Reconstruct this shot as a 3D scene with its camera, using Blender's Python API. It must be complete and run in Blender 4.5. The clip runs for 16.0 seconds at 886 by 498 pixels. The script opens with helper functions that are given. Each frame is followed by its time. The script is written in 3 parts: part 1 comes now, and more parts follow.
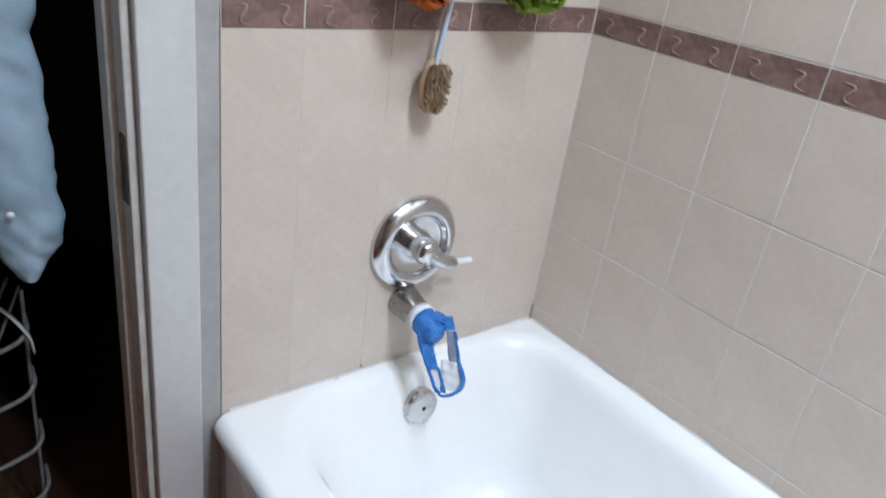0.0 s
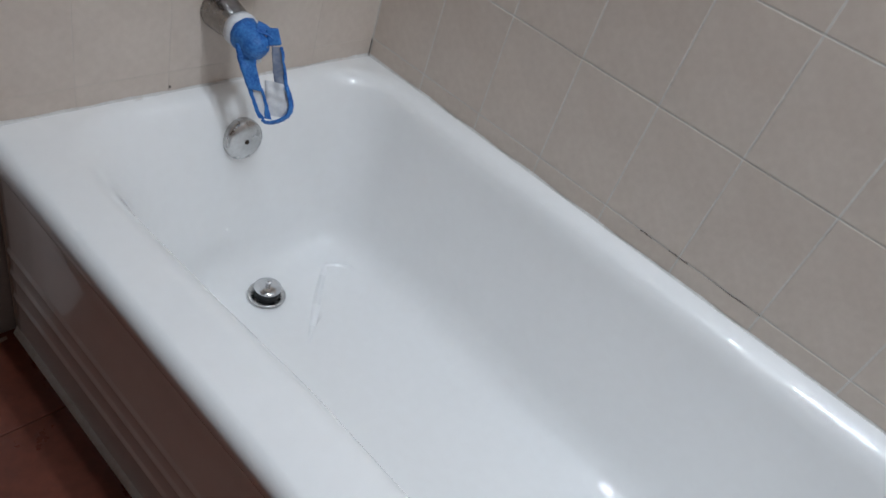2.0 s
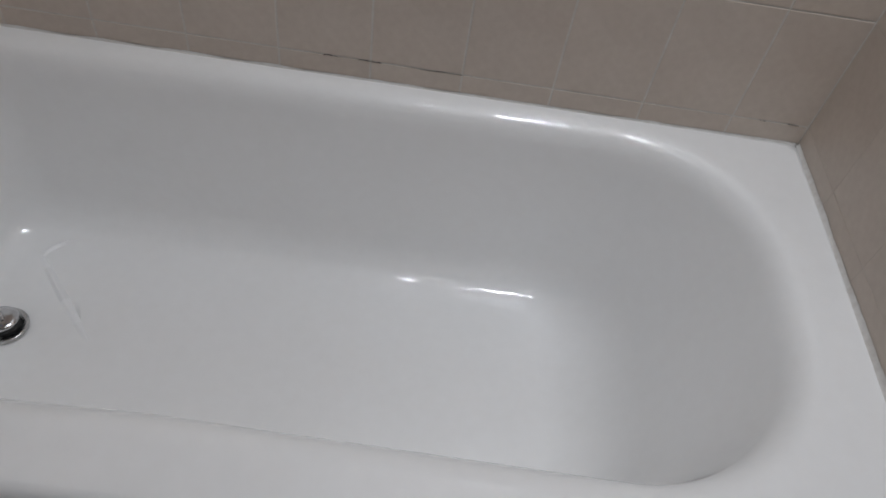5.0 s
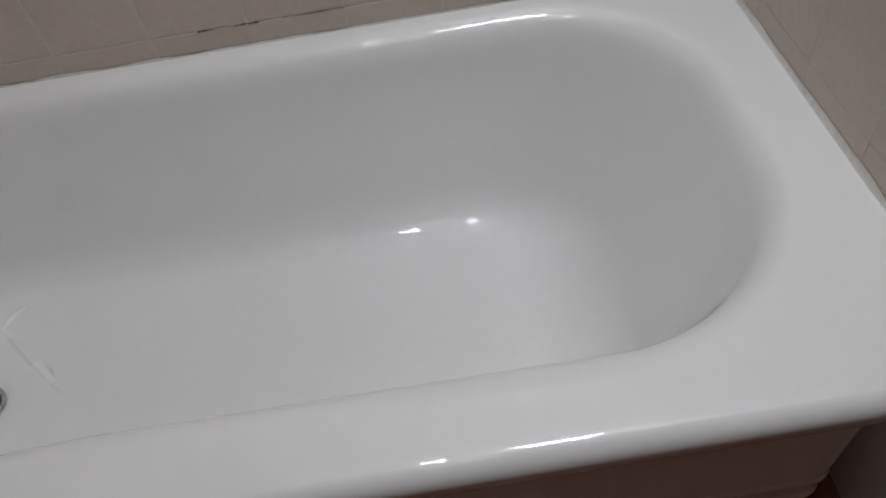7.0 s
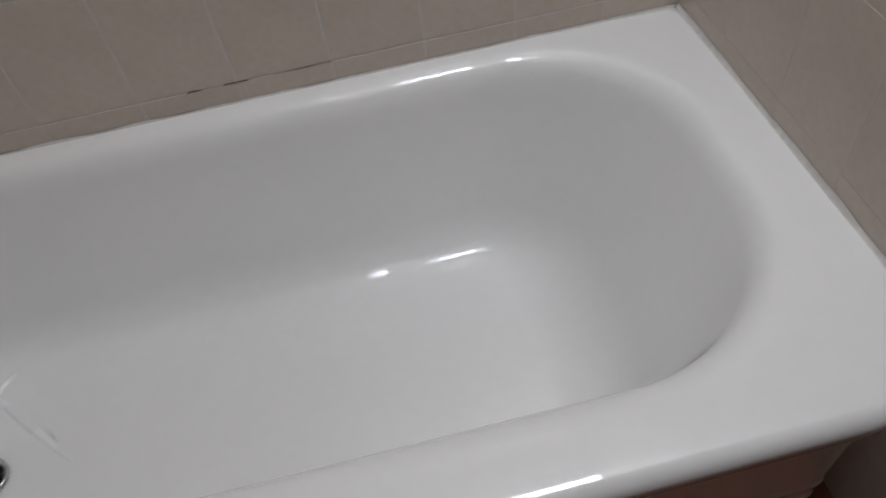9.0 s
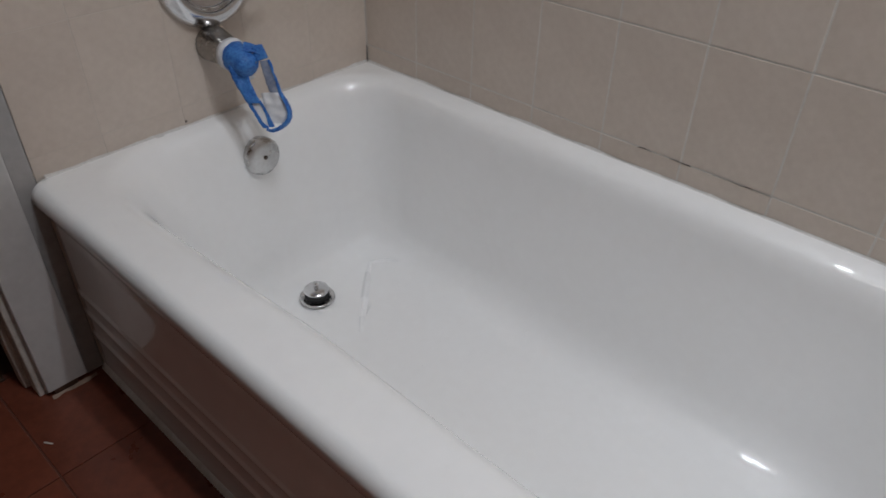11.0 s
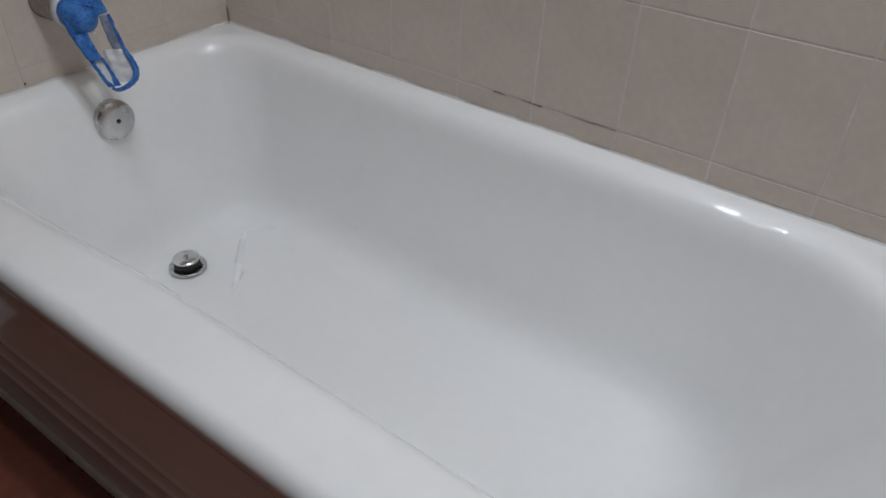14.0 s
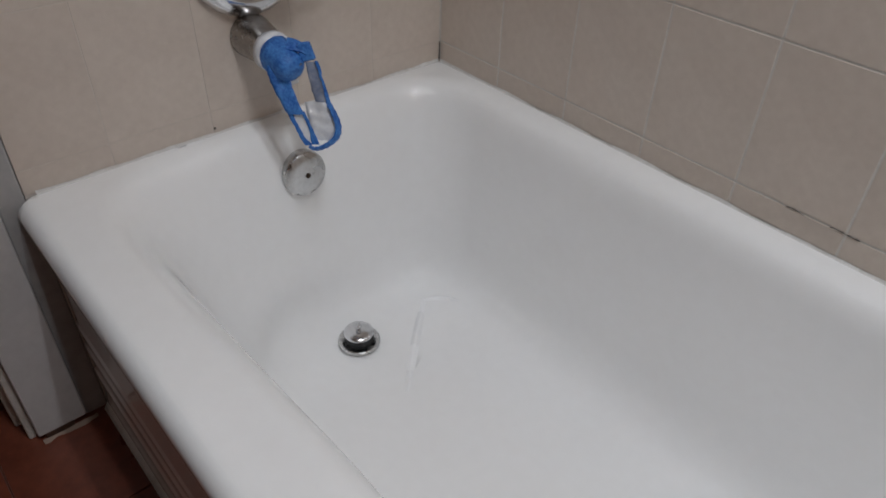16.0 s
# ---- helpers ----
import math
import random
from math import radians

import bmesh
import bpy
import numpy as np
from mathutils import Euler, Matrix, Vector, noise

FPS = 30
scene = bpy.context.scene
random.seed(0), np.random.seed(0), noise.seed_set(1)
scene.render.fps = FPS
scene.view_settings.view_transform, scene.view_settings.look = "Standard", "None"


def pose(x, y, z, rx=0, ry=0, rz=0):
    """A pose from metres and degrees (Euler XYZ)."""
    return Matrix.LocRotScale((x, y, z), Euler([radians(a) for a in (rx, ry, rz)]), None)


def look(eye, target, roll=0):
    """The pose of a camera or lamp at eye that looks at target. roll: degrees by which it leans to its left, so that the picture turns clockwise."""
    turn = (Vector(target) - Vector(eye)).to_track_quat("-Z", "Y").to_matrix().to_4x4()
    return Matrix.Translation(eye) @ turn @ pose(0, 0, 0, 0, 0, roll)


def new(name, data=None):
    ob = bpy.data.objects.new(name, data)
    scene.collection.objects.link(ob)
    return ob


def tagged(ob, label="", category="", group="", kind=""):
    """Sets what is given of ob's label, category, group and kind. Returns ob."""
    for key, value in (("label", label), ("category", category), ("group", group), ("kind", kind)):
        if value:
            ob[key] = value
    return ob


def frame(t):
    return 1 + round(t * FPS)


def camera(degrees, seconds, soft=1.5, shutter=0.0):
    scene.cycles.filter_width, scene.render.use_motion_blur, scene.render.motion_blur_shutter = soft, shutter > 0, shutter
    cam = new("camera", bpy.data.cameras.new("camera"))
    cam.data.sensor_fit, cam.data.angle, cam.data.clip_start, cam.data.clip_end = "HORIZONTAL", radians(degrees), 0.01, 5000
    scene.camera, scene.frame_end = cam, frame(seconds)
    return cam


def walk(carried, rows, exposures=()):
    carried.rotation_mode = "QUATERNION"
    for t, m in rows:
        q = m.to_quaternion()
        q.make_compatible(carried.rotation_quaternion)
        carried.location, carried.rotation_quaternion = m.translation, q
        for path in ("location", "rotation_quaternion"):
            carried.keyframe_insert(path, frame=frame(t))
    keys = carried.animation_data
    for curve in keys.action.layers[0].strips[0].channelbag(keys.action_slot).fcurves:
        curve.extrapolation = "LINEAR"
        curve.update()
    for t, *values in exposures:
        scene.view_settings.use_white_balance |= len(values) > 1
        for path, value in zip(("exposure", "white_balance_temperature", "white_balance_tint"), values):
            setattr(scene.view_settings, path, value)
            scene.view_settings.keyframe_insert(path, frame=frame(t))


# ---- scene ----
cam = camera(63.7, 16.0, soft=1.5, shutter=0.3)
PATH = [
    (0, (0.955, -1.115, 1.273), (-0.412, 0.057, 0.402), 8.5),
    (0.5, (0.971, -1.098, 1.228), (-0.264, 0.102, 0.211), 10.8),
    (1, (0.974, -1.083, 1.172), (-0.123, 0.141, 0.032), 13.6),
    (1.5, (0.975, -1.075, 1.129), (0.013, 0.211, -0.063), 17.6),
    (2, (0.96, -1.062, 1.104), (0.166, 0.297, -0.13), 20.4),
    (2.5, (1.0, -1.045, 1.073), (0.245, 0.306, -0.195), 18.3),
    (3, (1.002, -1.045, 1.065), (0.371, 0.354, -0.217), 16.5),
    (3.5, (0.97, -1.051, 1.081), (0.536, 0.369, -0.259), 13.3),
    (4, (0.978, -1.05, 1.065), (0.645, 0.378, -0.296), 10.6),
    (4.5, (0.915, -1.097, 1.067), (0.845, 0.367, -0.294), 12.0),
    (5, (0.901, -0.998, 1.18), (0.959, 0.306, -0.335), 10.1),
    (5.2, (0.863, -0.938, 1.219), (1.004, 0.263, -0.373), 11.1),
    (7.5, (1.044, -1.026, 1.057), (1.015, 0.254, -0.479), -12.7),
    (8, (1.031, -1.016, 1.063), (1.039, 0.251, -0.485), -13.8),
    (8.5, (1.049, -1.031, 1.072), (1.127, 0.318, -0.404), -13.5),
    (9, (0.950, -0.984, 1.154), (1.088, 0.267, -0.399), -8.7),
    (9.5, (0.888, -0.972, 1.219), (0.858, 0.219, -0.387), -4.4),
    (10, (1.103, -1.022, 1.119), (0.491, 0.254, -0.295), -7.1),
    (10.2, (1.146, -1.025, 1.101), (0.376, 0.231, -0.252), -4.3),
    (12.3, (1.191, -1.075, 0.996), (-0.032, 0.091, -0.075), 2.4),
    (12.5, (1.181, -1.059, 0.999), (0.021, 0.088, -0.159), 2.2),
    (13, (1.21, -1.055, 0.975), (0.18, 0.171, -0.223), 1.8),
    (13.5, (1.263, -1.044, 0.984), (0.238, 0.175, -0.225), -0.1),
    (14, (1.287, -1.002, 0.992), (0.383, 0.317, -0.209), 2.4),
    (14.5, (1.221, -0.951, 1.002), (0.224, 0.301, -0.198), 2.0),
    (15, (1.143, -0.903, 1.001), (0.052, 0.271, -0.196), 2.2),
    (15.5, (1.059, -0.87, 0.981), (-0.08, 0.197, -0.27), 1.9),
    (16, (0.965, -0.854, 0.99), (-0.193, 0.204, -0.251), 2.1),
]
EXPOSURE = [(0.0, 0.54, 5560, 4), (0.5, 0.22, 5560, 3), (1.0, -0.04, 5610, 3), (1.5, -0.13, 5660, 3), (2.0, -0.31, 5810, 5), (3.0, -0.55, 6020, 7), (4.0, -0.77, 6130, 8), (5.0, -0.95, 6250, 9), (8.5, -0.99, 6370, 9), (10.0, -0.94, 6390, 10), (12.5, -0.34, 6050, 7), (14.5, -0.73, 6150, 8), (16.0, -0.64, 6280, 9)]
walk(cam, [(t, look(eye, target, roll)) for t, eye, target, roll in PATH], EXPOSURE)

# ---- sizes of the place ----
L, W, H = 1.52, 0.760, 0.43          # bathtub length, width, rim height
ROOM_S, CEIL = -2.30, 2.45           # far side of the room, ceiling height
TILE_W, TILE_H = 0.1540, 0.2010      # joint to joint

# ---- world and lamps ----
world = bpy.data.worlds.new("world")
scene.world = world
world.use_nodes = True
world.node_tree.nodes["Background"].inputs["Color"].default_value = (0.5, 0.6, 0.75, 1)
world.node_tree.nodes["Background"].inputs["Strength"].default_value = 0.03


def panel_lamp(name, x0, x1, y, z, watts, colour=(0.93, 0.955, 1.0)):
    data = bpy.data.lights.new(name, "AREA")
    data.shape, data.size, data.size_y = "RECTANGLE", x1 - x0, LAMP_WIDE
    data.energy, data.color, data.spread = watts, colour, radians(148)
    ob = new(name, data)
    ob.location = ((x0 + x1) / 2, y, z)
    return ob


LAMP_Z, LAMP_WIDE = CEIL - 0.06, 0.06
LAMPS = [(1.14, 1.48, -0.46, 9.0), (1.14, 1.48, -0.66, 7.0), (0.80, 0.89, -0.46, 2.0), (0.80, 0.89, -0.66, 2.0)]
for x0, x1, y, watts in LAMPS:
    panel_lamp("panel_light", x0, x1, y, LAMP_Z, watts)
room_lamp = new("room_light", bpy.data.lights.new("room_light", "AREA"))
room_lamp.data.shape, room_lamp.data.size, room_lamp.data.energy, room_lamp.data.color = "DISK", 0.32, 1.0, (1.0, 0.93, 0.87)
room_lamp.location = (0.95, -1.25, CEIL - 0.085)


# ---- materials ----
def mat(name, colour, rough=0.5, metal=0.0, coat=0.0):
    m = bpy.data.materials.new(name)
    m.use_nodes = True
    b = m.node_tree.nodes["Principled BSDF"]
    b.inputs["Base Color"].default_value = (*colour, 1)
    b.inputs["Roughness"].default_value = rough
    b.inputs["Metallic"].default_value = metal
    b.inputs["Coat Weight"].default_value = coat
    b.inputs["Coat Roughness"].default_value = 0.06
    return m


def node(m, kind, **values):
    n = m.node_tree.nodes.new(kind)
    for key, value in values.items():
        n.inputs[key.replace("_", " ")].default_value = value
    return n


def tie(m, a, out, b, into):
    m.node_tree.links.new(a.outputs[out], b.inputs[into])


def varied(m, scales, low, high, spread=(0.35, 0.65), detail=6.0, bump=0.0, bump_scale=60.0, distance=0.002, rough=None, per_piece=0.0):
    """Mottles the base colour between low and high at two scales, with relief and uneven gloss."""
    b = m.node_tree.nodes["Principled BSDF"]
    at = node(m, "ShaderNodeTexCoord")
    big = node(m, "ShaderNodeTexNoise", Scale=scales[0], Detail=detail, Roughness=0.6)
    small = node(m, "ShaderNodeTexNoise", Scale=scales[1], Detail=4.0, Roughness=0.55)
    tie(m, at, "Object", big, "Vector")
    tie(m, at, "Object", small, "Vector")
    both = node(m, "ShaderNodeMix")
    both.data_type = "FLOAT"
    both.inputs["Factor"].default_value = 0.4
    tie(m, big, "Fac", both, 2)
    tie(m, small, "Fac", both, 3)
    value = both
    if per_piece:
        info = node(m, "ShaderNodeObjectInfo")
        shift = m.node_tree.nodes.new("ShaderNodeMath")
        shift.operation = "MULTIPLY_ADD"
        tie(m, info, "Random", shift, 0)
        shift.inputs[1].default_value = per_piece
        tie(m, both, 0, shift, 2)
        value = shift
    ramp = m.node_tree.nodes.new("ShaderNodeValToRGB")
    ramp.color_ramp.elements[0].position, ramp.color_ramp.elements[1].position = spread
    ramp.color_ramp.elements[0].color, ramp.color_ramp.elements[1].color = (*low, 1), (*high, 1)
    tie(m, value, 0, ramp, "Fac")
    tie(m, ramp, "Color", b, "Base Color")
    if rough:
        r = node(m, "ShaderNodeMapRange", From_Min=0.3, From_Max=0.7, To_Min=rough[0], To_Max=rough[1])
        tie(m, big, "Fac", r, "Value")
        tie(m, r, "Result", b, "Roughness")
    if bump:
        fine = node(m, "ShaderNodeTexNoise", Scale=bump_scale, Detail=3.0)
        tie(m, at, "Object", fine, "Vector")
        bp = node(m, "ShaderNodeBump", Strength=bump, Distance=distance)
        tie(m, fine, "Fac", bp, "Height")
        tie(m, bp, "Normal", b, "Normal")
    return m


ENAMEL = varied(mat("glossy white enamel", (0.8, 0.8, 0.79), 0.1, 0.0, 1.0), (3.0, 45.0), (0.895, 0.892, 0.884), (0.925, 0.925, 0.921), rough=(0.34, 0.44), bump=0.10, bump_scale=140.0, distance=0.0005)
ENAMEL.node_tree.nodes["Principled BSDF"].inputs["Coat Roughness"].default_value = 0.022
ENAMEL.node_tree.nodes["Principled BSDF"].inputs["Specular IOR Level"].default_value = 0.35
tie(ENAMEL, next(n for n in ENAMEL.node_tree.nodes if n.bl_idname == "ShaderNodeBump"), "Normal", ENAMEL.node_tree.nodes["Principled BSDF"], "Coat Normal")
# Whiter than the tub: a caustic streak of light put into colour.
STREAK_ENAMEL = varied(mat("brighter white for a light streak", (0.93, 0.93, 0.93), 0.25, 0.0, 0.6), (8.0, 60.0), (0.92, 0.92, 0.92), (0.95, 0.95, 0.95), rough=(0.2, 0.32))
TILE = varied(mat("beige wall tile", (0.5, 0.45, 0.39), 0.4), (9.0, 70.0), (0.535, 0.455, 0.387), (0.635, 0.556, 0.481), spread=(0.3, 0.75), bump=0.12, bump_scale=220.0, distance=0.0006, rough=(0.30, 0.46), per_piece=0.10)
GROUT = varied(mat("pale grout", (0.6, 0.57, 0.52), 0.85), (14.0, 160.0), (0.56, 0.52, 0.475), (0.70, 0.67, 0.625), bump=0.4, bump_scale=400.0, distance=0.0006)
GROUT_SIDE = varied(mat("beige grout", (0.5, 0.46, 0.4), 0.85), (14.0, 160.0), (0.54, 0.485, 0.43), (0.62, 0.565, 0.51), bump=0.4, bump_scale=400.0, distance=0.0006)
MOULD = varied(mat("dark mould in the joint", (0.05, 0.04, 0.035), 0.9), (60.0, 300.0), (0.05, 0.042, 0.036), (0.26, 0.22, 0.19))
BORDER = varied(mat("brown marbled border tile", (0.2, 0.12, 0.1), 0.3), (16.0, 90.0), (0.10, 0.055, 0.045), (0.30, 0.19, 0.165), spread=(0.32, 0.68), bump=0.3, bump_scale=90.0, distance=0.001)
SCROLL = varied(mat("pale scroll relief", (0.42, 0.3, 0.26), 0.35), (40.0, 160.0), (0.20, 0.12, 0.10), (0.36, 0.25, 0.215))
PAINT = varied(mat("white gloss paint", (0.74, 0.73, 0.71), 0.4), (4.0, 60.0), (0.55, 0.54, 0.525), (0.64, 0.63, 0.615), bump=0.15, bump_scale=80.0, distance=0.001, rough=(0.32, 0.5))
PAINT_WORN = varied(mat("yellowed worn paint", (0.6, 0.56, 0.5), 0.5), (7.0, 50.0), (0.46, 0.42, 0.37), (0.68, 0.65, 0.60), bump=0.3, bump_scale=60.0, distance=0.001)
# Grey holds the shade of the groove between casing and tile.
PAINT_GREY = varied(mat("grey groove shade", (0.36, 0.35, 0.34), 0.6), (7.0, 50.0), (0.32, 0.31, 0.30), (0.42, 0.41, 0.40), bump=0.3, bump_scale=60.0, distance=0.001)
# Tones of unseen room walls and ceiling, set to limit and tint bounced light.
PLASTER = varied(mat("matt brown for tinted bounce", (0.6, 0.56, 0.5), 0.8), (2.0, 40.0), (0.28, 0.20, 0.155), (0.33, 0.245, 0.19), bump=0.15, bump_scale=120.0, distance=0.001)
CEILING = varied(mat("white ceiling paint", (0.75, 0.74, 0.72), 0.9), (2.0, 40.0), (0.52, 0.50, 0.48), (0.58, 0.56, 0.54), bump=0.1, bump_scale=120.0, distance=0.001)
QUARRY = varied(mat("red-brown floor tile", (0.13, 0.035, 0.018), 0.3), (6.0, 55.0), (0.088, 0.024, 0.014), (0.20, 0.056, 0.031), spread=(0.3, 0.72), bump=0.2, bump_scale=70.0, distance=0.0012, rough=(0.22, 0.42), per_piece=0.12)
FLOOR_JOINT = varied(mat("dark floor joint", (0.1, 0.05, 0.035), 0.9), (10.0, 120.0), (0.085, 0.030, 0.019), (0.15, 0.062, 0.042))
# Near-black stands in for the unlit closet, not for its paint.
DARK = varied(mat("closet gloom near-black", (0.05, 0.045, 0.04), 0.9), (2.0, 30.0), (0.018, 0.015, 0.013), (0.03, 0.026, 0.022))
WOOD_DARK = varied(mat("dark stained wood", (0.06, 0.03, 0.02), 0.5), (5.0, 70.0), (0.035, 0.017, 0.010), (0.085, 0.042, 0.026))
CHROME = varied(mat("chrome", (0.7, 0.7, 0.71), 0.15, 1.0), (20.0, 160.0), (0.62, 0.62, 0.63), (0.74, 0.74, 0.75), rough=(0.11, 0.22))
CHROME_DULL = varied(mat("brushed dull chrome", (0.6, 0.6, 0.6), 0.3, 1.0), (20.0, 140.0), (0.50, 0.49, 0.48), (0.66, 0.66, 0.66), rough=(0.2, 0.34))
SPOUT = varied(mat("tarnished chrome", (0.4, 0.38, 0.36), 0.25, 1.0), (14.0, 120.0), (0.30, 0.28, 0.265), (0.46, 0.445, 0.43), rough=(0.2, 0.36))
IRON = varied(mat("rusty dark iron", (0.06, 0.04, 0.03), 0.7), (40.0, 200.0), (0.022, 0.015, 0.010), (0.10, 0.065, 0.045))
RUBBER = mat("black rubber", (0.012, 0.012, 0.012), 0.55)
WHITE_PLASTIC = mat("white plastic", (0.78, 0.78, 0.77), 0.35)
BLUE_TAPE = varied(mat("blue masking tape", (0.02, 0.12, 0.5), 0.55), (60.0, 240.0), (0.010, 0.085, 0.38), (0.07, 0.25, 0.62), bump=0.5, bump_scale=260.0, distance=0.001)
FILM = varied(mat("milky plastic film", (0.75, 0.76, 0.8), 0.35), (50.0, 200.0), (0.72, 0.73, 0.77), (0.86, 0.86, 0.87), bump=0.5, bump_scale=120.0, distance=0.001)
FILM.node_tree.nodes["Principled BSDF"].inputs["Alpha"].default_value = 0.93
FILM_BLUE = varied(mat("grey-blue film over tape", (0.25, 0.30, 0.42), 0.4), (40.0, 200.0), (0.16, 0.21, 0.34), (0.34, 0.36, 0.42), bump=0.5, bump_scale=120.0, distance=0.001)
FILM_BLUE.node_tree.nodes["Principled BSDF"].inputs["Alpha"].default_value = 0.85
CAULK = varied(mat("white caulk", (0.75, 0.74, 0.72), 0.45), (12.0, 90.0), (0.60, 0.57, 0.53), (0.80, 0.79, 0.77), bump=0.3, bump_scale=160.0, distance=0.001)
BEIGE_WOOD = varied(mat("pale beech wood", (0.42, 0.27, 0.15), 0.5), (18.0, 120.0), (0.34, 0.215, 0.12), (0.50, 0.33, 0.19), bump=0.2, bump_scale=150.0, distance=0.0006)
BRISTLE = varied(mat("tan bristle", (0.45, 0.33, 0.2), 0.8), (60.0, 400.0), (0.33, 0.23, 0.13), (0.55, 0.42, 0.28))
ORANGE = varied(mat("orange netting", (0.75, 0.16, 0.02), 0.55), (60.0, 300.0), (0.80, 0.16, 0.015), (0.95, 0.27, 0.03))
GREEN = varied(mat("lime green netting", (0.3, 0.45, 0.03), 0.55), (60.0, 300.0), (0.22, 0.36, 0.02), (0.42, 0.56, 0.06))
PALE_BLUE = mat("pale blue plastic", (0.55, 0.65, 0.74), 0.35)
DENIM = varied(mat("pale blue chambray cotton", (0.36, 0.47, 0.56), 0.9), (10.0, 500.0), (0.25, 0.345, 0.42), (0.36, 0.455, 0.53), bump=0.3, bump_scale=500.0, distance=0.0006)
WIRE = varied(mat("grey coated wire", (0.4, 0.39, 0.37), 0.5), (20.0, 90.0), (0.14, 0.135, 0.13), (0.27, 0.26, 0.25))
TUBE = mat("lamp housing", (0.75, 0.75, 0.75), 0.4)


# ---- mesh helpers ----
def link(name, verts, faces, material, parent=None, smooth=False, label=""):
    data = bpy.data.meshes.new(name)
    data.from_pydata(verts, [], faces)
    data.materials.append(material)
    if smooth:
        data.polygons.foreach_set("use_smooth", [True] * len(data.polygons))
    data.update()
    ob = new(name, data)
    ob.parent = parent
    return tagged(ob, label)


def part(name, bm, material, parent=None, label="", smooth=True):
    data = bpy.data.meshes.new(name)
    bmesh.ops.recalc_face_normals(bm, faces=bm.faces)
    bm.to_mesh(data)
    bm.free()
    data.materials.append(material)
    if smooth:
        data.polygons.foreach_set("use_smooth", [True] * len(data.polygons))
    ob = new(name, data)
    ob.parent = parent
    return tagged(ob, label)


def box_bm(x0, x1, y0, y1, z0, z1, bevel=0.0, segments=2):
    bm = bmesh.new()
    bmesh.ops.create_cube(bm, size=1)
    bmesh.ops.scale(bm, vec=(x1 - x0, y1 - y0, z1 - z0), verts=bm.verts)
    bmesh.ops.translate(bm, vec=((x0 + x1) / 2, (y0 + y1) / 2, (z0 + z1) / 2), verts=bm.verts)
    if bevel:
        bmesh.ops.bevel(bm, geom=bm.edges[:], offset=bevel, segments=segments, profile=0.5, affect="EDGES")
    return bm


def box(name, x0, x1, y0, y1, z0, z1, material, parent=None, bevel=0.0, label=""):
    return part(name, box_bm(x0, x1, y0, y1, z0, z1, bevel), material, parent, label, smooth=False)


def lathe_bm(profile, steps=48, m=None):
    """A body of revolution round local z from rows (radius, height)."""
    bm = bmesh.new()
    rings = []
    for r, z in profile:
        rings.append([bm.verts.new((r * math.cos(a), r * math.sin(a), z)) for a in (2 * math.pi * k / steps for k in range(steps))] if r > 1e-6 else [bm.verts.new((0, 0, z))])
    for a, b in zip(rings, rings[1:]):
        for k in range(steps):
            n = (k + 1) % steps
            if len(a) == 1 and len(b) > 1:
                bm.faces.new((a[0], b[k], b[n]))
            elif len(b) == 1 and len(a) > 1:
                bm.faces.new((a[k], a[n], b[0]))
            elif len(a) > 1:
                bm.faces.new((a[k], a[n], b[n], b[k]))
    if m is not None:
        bm.transform(m)
    return bm


def sweep_bm(points, radius, steps=10, squash=1.0, radii=None):
    """A tube along points; squash flattens it across the up direction."""
    bm, rings, pts = bmesh.new(), [], [Vector(p) for p in points]
    side = None
    for k, p in enumerate(pts):
        d = (pts[min(k + 1, len(pts) - 1)] - pts[max(k - 1, 0)]).normalized()
        if side is None:
            side = d.cross(Vector((0, 0, 1)))
            side = (side if side.length > 0.1 else d.cross(Vector((0, 1, 0)))).normalized()
        side = (side - d * side.dot(d)).normalized()
        up = d.cross(side)
        r = radii[k] if radii else radius
        rings.append([bm.verts.new(p + r * (math.cos(a) * side + squash * math.sin(a) * up)) for a in (2 * math.pi * n / steps for n in range(steps))])
    for a, b in zip(rings, rings[1:]):
        for n in range(steps):
            bm.faces.new((a[n], a[(n + 1) % steps], b[(n + 1) % steps], b[n]))
    bm.faces.new(rings[0])
    bm.faces.new(rings[-1][::-1])
    return bm


def smooth_line(points, per=8):
    """A Catmull-Rom line through the points."""
    pts = [Vector(p) for p in points]
    pts = [2 * pts[0] - pts[1], *pts, 2 * pts[-1] - pts[-2]]
    out = []
    for a, b, c, d in zip(pts, pts[1:], pts[2:], pts[3:]):
        for k in range(per):
            t = k / per
            out.append(0.5 * (2 * b + (c - a) * t + (2 * a - 5 * b + 4 * c - d) * t * t + (3 * b - a - 3 * c + d) * t ** 3))
    return out + [pts[-2]]


def empty(name, at, label, category, group=""):
    ob = new(name)
    ob.location = at
    ob.empty_display_size = 0.05
    return tagged(ob, label, category, group)


def under(ob, parent):
    """Hangs a part that was built in world places under a thing."""
    ob.parent = parent
    ob.matrix_parent_inverse = Matrix.Translation(-parent.location)
    return ob


def structure(ob, label, category):
    return tagged(ob, label, category, "", "structure")


# ---- the room's shell ----
T = 0.12
wall_north = structure(box("wall_north", -T, L + T, 0.0007, T, 0, CEIL, GROUT), "tiled back wall of the tub alcove with pale grout", "wall")
wall_west = structure(box("wall_west", -T, -0.0005, -0.742, 0.0007, 0, CEIL, GROUT_SIDE), "beige tiled wall behind the tub spout", "wall")
wall_east = structure(box("wall_east", L + 0.0005, L + T, -0.80, 0.0007, 0, CEIL, GROUT_SIDE), "beige tiled wall at the sloped end of the tub", "wall")
